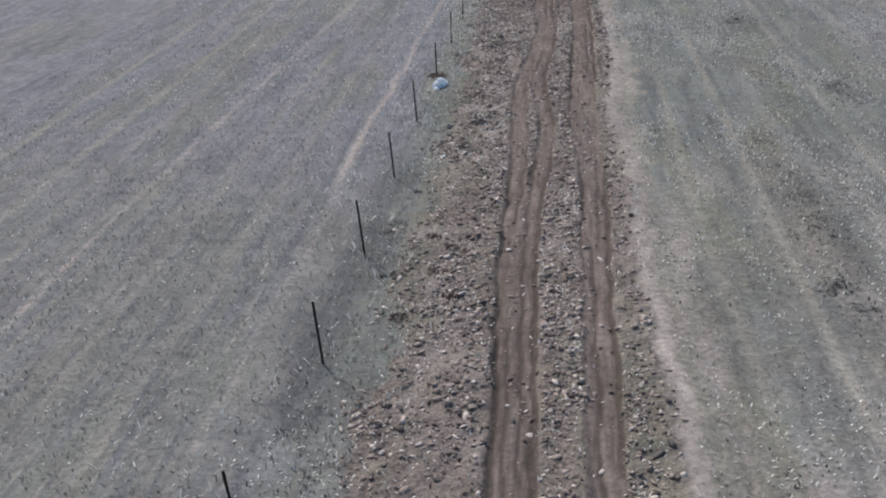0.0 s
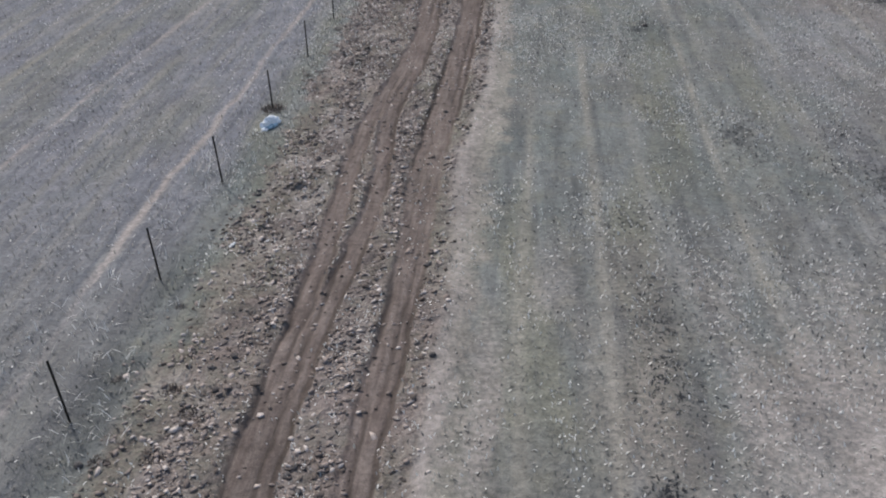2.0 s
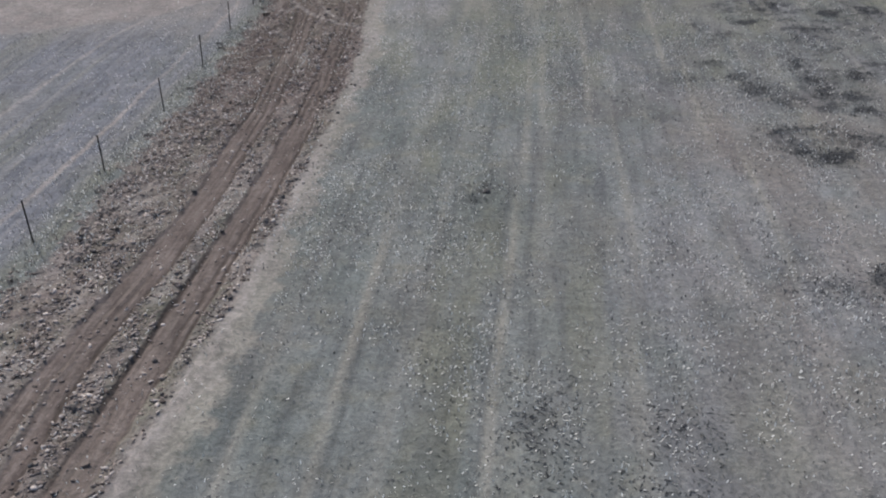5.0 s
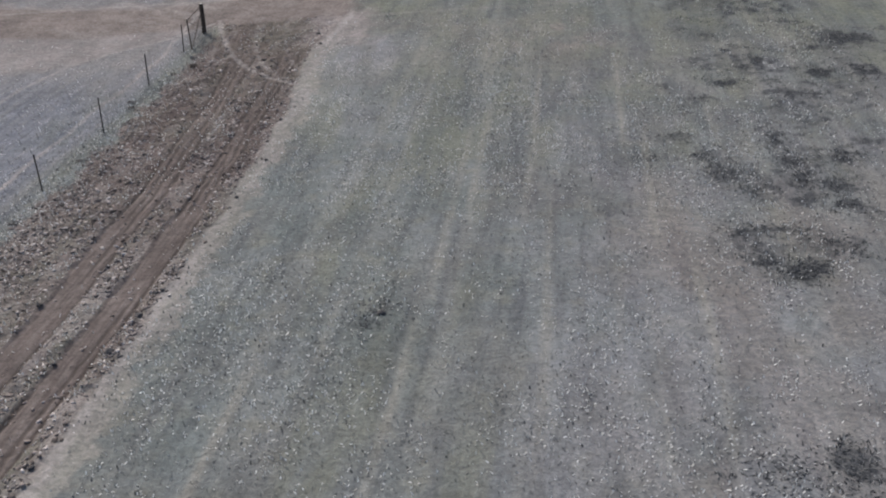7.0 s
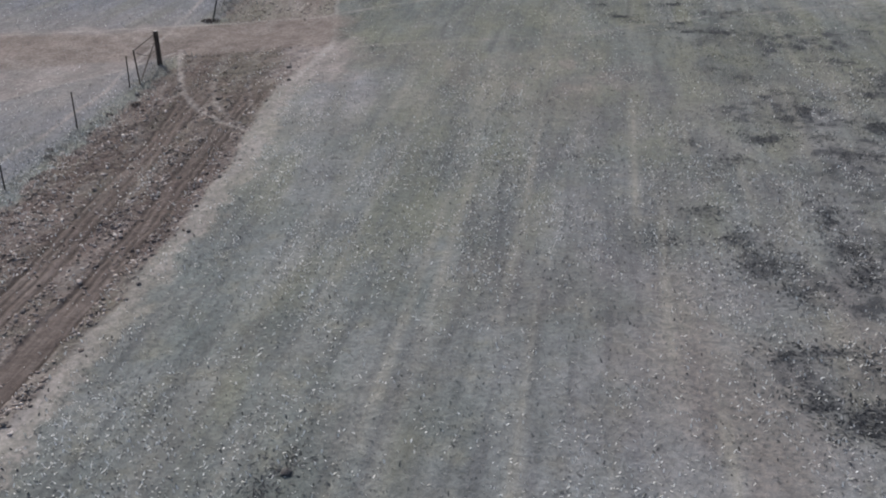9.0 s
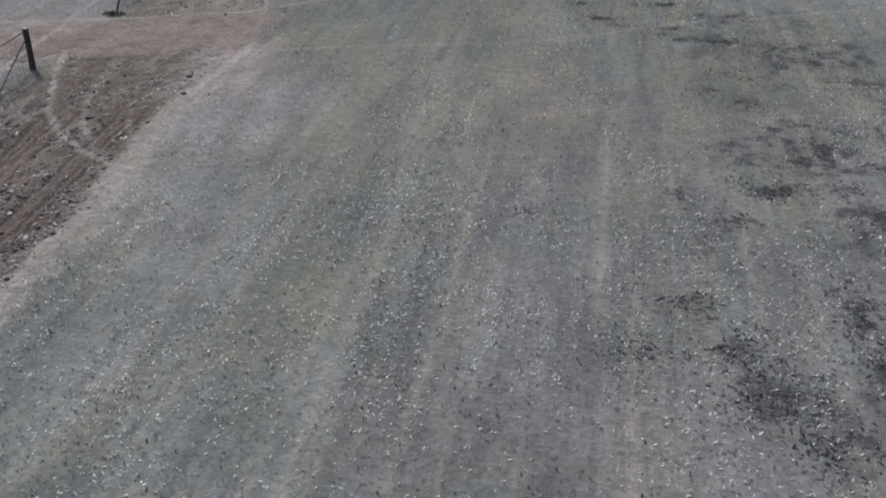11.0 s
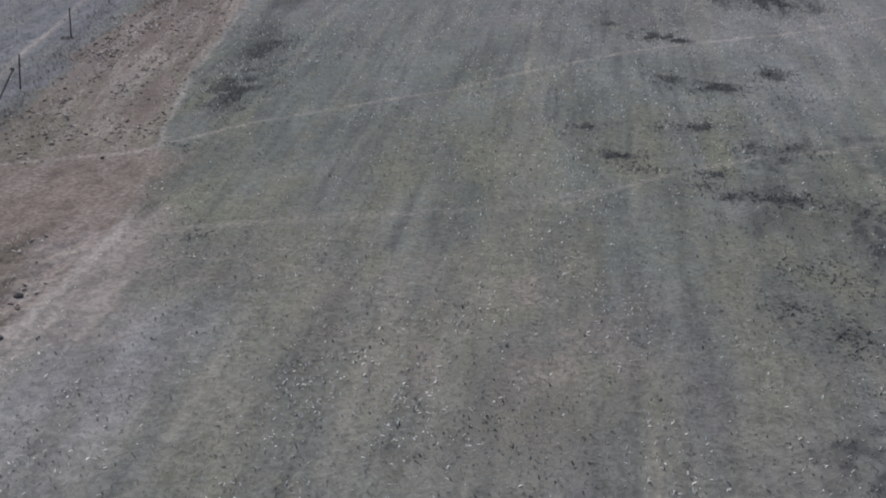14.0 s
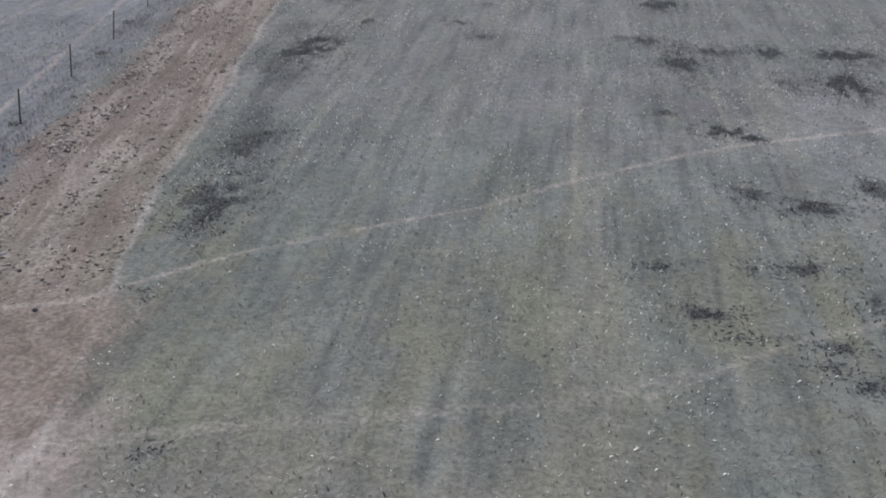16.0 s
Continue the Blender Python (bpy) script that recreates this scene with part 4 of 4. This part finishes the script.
def weed_clump(k, cx, cy, r, tall):
    g = np.random.default_rng(1400 + k)
    tall = tall if r > 0.45 else min(tall, 0.15)
    n = 120 if cy > 70 else 300 if cy > 66 else 420 if r > 0.55 else 220 if r > 0.32 else 70
    a, d = g.uniform(0, 2 * np.pi, n), r * 0.5 * np.sqrt(g.uniform(0, 1, n))
    z0 = spot(cx, cy)
    ob = tagged(new("weed_clump"), "small brown clump of dry weeds along the fence", "weeds", "weed clumps along the fence")
    ob.location = (cx, cy, z0)
    v, f = blades(d * np.cos(a), d * np.sin(a), np.full(n, -0.02), g.uniform(0.5, 1.0, n) * tall, g.uniform(0.01, 0.025, n), lambda q, m: q.uniform(0.3, 1.45, m), 1900 + k)
    stems = tagged(new("foliage", array_mesh("foliage", v, f, MOUND if r > 0.32 and cy < 70 else SHRUB)), kind="stuff")
    stems.parent = ob


CLUMPS = [(-0.1, 51.4, 0.3, 0.3), (0.6, 49.3, 0.3, 0.25), (0.4, 56.8, 0.3, 0.25), (0.8, 55.7, 0.35, 0.2), (0.1, 50.9, 0.25, 0.3), (0.3, 54.7, 0.25, 0.2),
          (0.06, 28.97, 0.72, 0.16), (-0.85, 67.15, 0.75, 0.16), (-1.15, 67.3, 0.6, 0.13), (-3.3, 78.7, 0.5, 0.15), (-4.2, 86.7, 0.5, 0.15), (-5.3, 91.5, 0.55, 0.16), (0.45, 41.5, 0.25, 0.2), (0.6, 37.2, 0.3, 0.2),
          (0.35, 46.0, 0.3, 0.22), (0.5, 32.0, 0.3, 0.18), (0.75, 18.0, 0.2, 0.12), (0.35, 15.5, 0.2, 0.1), (0.9, 13.3, 0.35, 0.1), (1.75, 13.5, 0.5, 0.12), (2.1, 14.6, 0.4, 0.1), (1.5, 15.2, 0.4, 0.1), (2.2, 12.4, 0.45, 0.1), (1.2, 11.4, 0.4, 0.12)]
for k, c in enumerate(CLUMPS):
    weed_clump(k, *c)


def stone_mesh(seed):
    bm = bmesh.new()
    bmesh.ops.create_icosphere(bm, subdivisions=2, radius=1)
    for v in bm.verts:
        v.co *= 1 + 0.35 * noise.noise(v.co * 1.4 + Vector((seed, 0, 0)))
        v.co.z *= 0.65
    me = bpy.data.meshes.new("dark_clod")
    bm.to_mesh(me)
    bm.free()
    me.materials.append(STONE)
    return me


STONES = [(6.25, 37.1, 0.10), (6.2, 35.5, 0.11), (6.3, 48.0, 0.06), (6.7, 46.5, 0.06), (4.2, 13.4, 0.06), (6.2, 16.5, 0.07), (12.25, 37.8, 0.10), (3.4, 67.9, 0.06),
          (6.6, 43.7, 0.06), (5.5, 59.0, 0.08), (5.0, 60.6, 0.09), (2.6, 58.8, 0.06), (1.4, 57.0, 0.07), (0.6, 13.2, 0.08), (2.2, 25.4, 0.07), (5.4, 29.0, 0.07)]
stone_meshes = [stone_mesh(3.7 * k) for k in range(4)]
for k, (sx, sy, r) in enumerate(STONES):
    ob = tagged(new("dark_clod", stone_meshes[k % 4]), "dark rounded clod of earth beside the dirt track", "clod", "dark clods by the track")
    ob.matrix_world = pose(sx, sy, spot(sx, sy) + 0.3 * r, 0, 0, 40 * k) @ Matrix.Scale(r, 4)


# ---- loose cover: straw, grass, crumbs of soil ----
def scatter(n, x0, x1, y0, y1, seed):
    g = np.random.default_rng(seed)
    return g.uniform(x0, x1, n), g.uniform(y0, y1, n), g


def straw_cover(name, label, n, x0, x1, y0, y1, seed, keep, material, long, wide, lean):
    x, y, g = scatter(n, x0, x1, y0, y1, seed)
    z = plan(x, y)
    ok = g.uniform(0, 1, n) < keep(x, y, z)
    x, y = x[ok], y[ok]
    z = {k: v[ok] for k, v in z.items()}
    h = height(x, y, z) - 0.004
    m = len(x)
    v, f = blades(x, y, h, g.uniform(*long, m), g.uniform(*wide, m), lean, seed + 1)
    ob = new(name, array_mesh(name, v, f, material))
    return tagged(ob, label, "grass", kind="stuff")


def clumped(x, y, seed):
    return ease(0.36, 0.80, 0.55 * rough(x, y, 0.8, seed, 3, 1.8) + 0.45 * rough(x, y, 4.5, seed + 7, 2, 7.0))


def open_field(x, y, z):
    return (1 - 0.9 * np.maximum(z["dirt"], z["sand"])) * (1 - 0.8 * z["pale"]) * (1 - 0.75 * z["row"])


def bare(x, y, z):
    return (1 - 0.95 * z["path"]) * (1 - z["road"]) * (1 - 0.8 * z["pale"])


straw_cover("straw_litter", "pale broken straw stalks scattered over the pasture", 330000, -14, 28, 3, 100, 11,
            lambda x, y, z: bare(x, y, z) * (1 - 0.35 * z["dirt"]) * (1 - 0.7 * z["row"]) * (0.04 + 1.6 * clumped(x, y, 131)) * (1 - 0.78 * ease(55, 65, y)) * (1 - 0.6 * z["dark"]) * (1 - 0.75 * z["left"] * (1 + 0.25 * ease(66, 72, y))) * (1 - 0.9 * z["sand"]), STRAW,
            (0.04, 0.105), (0.014, 0.032), lambda q, m: q.uniform(0.3, 1.45, m))
# dark blades in the straw's own clumps, added as the shade beside it
straw_cover("stubble_and_straw_shade", "short dark rotted stubble in the pasture", 170000, -14, 29, 3, 100, 12,
            lambda x, y, z: bare(x, y, z) * (1 - 0.2 * z["dirt"]) * np.clip((0.05 + (0.6 + 0.3 * ease(36, 28, y) - 0.45 * ease(24, 14, y)) * clumped(x, y, 131)) * (1 - 0.65 * ease(52, 62, y)) + 0.8 * z["dark"], 0, 1) * (1 - 0.75 * z["left"]) * (1 - 0.9 * z["sand"]), STUBBLE_SHADE,
            (0.04, 0.11), (0.018, 0.036), lambda q, m: q.uniform(0.6, 1.5, m))
straw_cover("pasture_grass", "short grey-green dry grass of the pasture", 130000, 5.5, 29, 3, 92, 13,
            lambda x, y, z: open_field(x, y, z) * (0.3 + 0.7 * clumped(x, y, 133)), DRY_GRASS, (0.04, 0.10), (0.01, 0.024), lambda q, m: q.uniform(0.3, 1.3, m))
straw_cover("field_grass", "cool grey dry grass of the neighbouring field", 90000, -15, 0.6, 3, 92, 17,
            lambda x, y, z: open_field(x, y, z) * (0.3 + 0.7 * clumped(x, y, 137)), DRY_GRASS, (0.05, 0.14), (0.01, 0.026), lambda q, m: q.uniform(0.2, 1.2, m))
straw_cover("fence_grass", "longer tangled dry grass along the fence line", 45000, -8, 2.2, 3, 98, 19,
            lambda x, y, z: bell(x - glide(y, FENCE) - 0.3, 0.8) * (1 - z["road"]) * (0.25 + 0.75 * clumped(x, y, 139)), DRY_GRASS, (0.08, 0.22), (0.012, 0.026),
            lambda q, m: q.uniform(0.1, 1.2, m))


def soil_crumbs(n, seed, material, least, spread, label):
    """Angular crumbs of dry soil on the verges and between the ruts."""
    x, y, g = scatter(n, -6, 7.4, 3, 100, seed)
    z = plan(x, y)
    keep = z["verge"] * (1 - 0.9 * ease(0.15, 0.5, z["path"])) * (1 - 0.85 * bell(y - 64, 5.5)) * (1 - (0.35 + 0.45 * ease(4.6, 5.6, x)) * ease(0.3, 0.7, z["pale"])) * (0.2 + 0.8 * ease(0.35, 0.65, rough(x, y, 0.7, 141, 3, 1.2))) * (1 - 0.35 * ease(40, 47, y) * ease(70, 66, y)) * (1 - 0.6 * ease(53, 57, y) * ease(70, 66, y)) * (1 - 0.4 * ease(70, 72, y) * ease(1.4, 2.2, x - glide(y, VERGE))) * (1 - 0.6 * ease(0.35, 0.6, x - glide(y, [(p[0], p[2]) for p in RIGHT_PATH])))
    ok = g.uniform(0, 1, n) < keep
    x, y = x[ok], y[ok]
    h = height(x, y, {k: v[ok] for k, v in z.items()})
    m = len(x)
    bm = bmesh.new()
    bmesh.ops.create_icosphere(bm, subdivisions=1, radius=1)
    bm.verts.index_update()
    base = np.array([v.co[:] for v in bm.verts])
    tri = np.array([[v.index for v in f.verts] for f in bm.faces])
    bm.free()
    size = least + spread * g.uniform(0, 1, m) ** 2.4
    turn = g.uniform(0, 2 * np.pi, m)
    jit = 1 + g.uniform(-0.42, 0.42, (m, len(base), 1))
    p = base[None] * jit * (size[:, None] * np.array([[1.45, 0.9, 0.45]]) * g.uniform(0.55, 1.45, (m, 3)))[:, None, :]
    lean = g.uniform(-0.5, 0.5, m)
    c, s = np.cos(turn)[:, None], np.sin(turn)[:, None]
    v = np.stack([p[..., 0] * c - p[..., 1] * s + x[:, None], p[..., 0] * s + p[..., 1] * c + y[:, None], p[..., 2] + p[..., 0] * lean[:, None] + (h + 0.2 * size)[:, None]], -1)
    f = tri[None] + (np.arange(m) * len(base))[:, None, None]
    ob = new("soil_crumbs", array_mesh("soil_crumbs", v.reshape(-1, 3), f.reshape(-1, 3), material))
    return tagged(ob, label, "soil", kind="stuff")


soil_crumbs(250000, 23, CLOD, 0.011, 0.048, "dry brown soil clods thrown up beside the wheel ruts")
# these clods carry a dark colour in place of the shadow on them
soil_crumbs(9000, 61, STONE, 0.025, 0.05, "dark damp clods of earth strewn along the track")
straw_cover("fence_straw", "long pale bleached grass stalks leaning along the fence", 9000, -4.5, 2.2, 3, 60, 37,
            lambda x, y, z: bell(x - glide(y, FENCE) + 0.4, 1.6) * (1 - z["road"]) * (0.9 - 0.6 * ease(22, 30, y)) * ease(0.4, 0.7, rough(x, y, 1.3, 155, 3, 1.8)), STRAW,
            (0.12, 0.32), (0.009, 0.018), lambda q, m: q.uniform(0.4, 1.35, m))
straw_cover("fence_brush", "brown tangled dead grass banked along the far fence", 60000, -9, 1, 67, 100, 31,
            lambda x, y, z: bell(x - glide(y, FENCE) - 0.25, 0.45) * ease(67.5, 69.5, y) * (0.2 + 0.8 * ease(0.4, 0.65, rough(x, y, 0.8, 153, 3, 1.6))), SHRUB, (0.08, 0.22), (0.006, 0.015),
            lambda q, m: q.uniform(0.5, 1.35, m))
straw_cover("verge_tufts", "sparse grey-green tufts of dry grass on the track verge", 60000, -4, 6.6, 3, 98, 29,
            lambda x, y, z: z["verge"] * bare(x, y, z) * ease(0.5, 0.72, rough(x, y, 0.55, 151, 3, 1.0)) * (0.35 + 0.65 * ease(2.6, 1.0, x - glide(y, VERGE))), DRY_GRASS,
            (0.05, 0.14), (0.012, 0.026), lambda q, m: q.uniform(0.1, 1.2, m))


def verge_clods():
    """The larger clods along the near stretch of the track, each on its own."""
    bank = tagged(new("track_verge"), "strip of larger loose clods beside and between the ruts", "soil", kind="structure")
    meshes = []
    for k in range(6):
        bm = bmesh.new()
        bmesh.ops.create_icosphere(bm, subdivisions=2, radius=1)
        for v in bm.verts:
            v.co *= 1 + 0.75 * noise.noise(v.co * 1.7 + Vector((5.1 * k, 2, 0)))
            v.co = Vector((v.co.x * 1.35, v.co.y, v.co.z * 0.5))
        me = bpy.data.meshes.new("clod")
        bm.to_mesh(me)
        bm.free()
        me.materials.append(CLOD_PIECE)
        meshes.append(me)
    g = np.random.default_rng(77)
    made = 0
    while made < 280:
        x, y = np.array([g.uniform(0.4, 6.4)]), np.array([g.uniform(7.0, 46.0)])
        z = plan(x, y)
        if g.uniform() > z["verge"][0] * (1 - ease(0.1, 0.35, z["path"][0])) * (1 - z["pale"][0]):
            continue
        r = g.uniform(0.025, 0.055)
        ob = new("clod", meshes[made % 6])
        ob.parent = bank
        ob.matrix_world = pose(x[0], y[0], float(height(x, y, z)[0]) + 0.2 * r, g.uniform(-20, 20), g.uniform(-20, 20), g.uniform(0, 360)) @ Matrix.Scale(r, 4)
        made += 1


verge_clods()
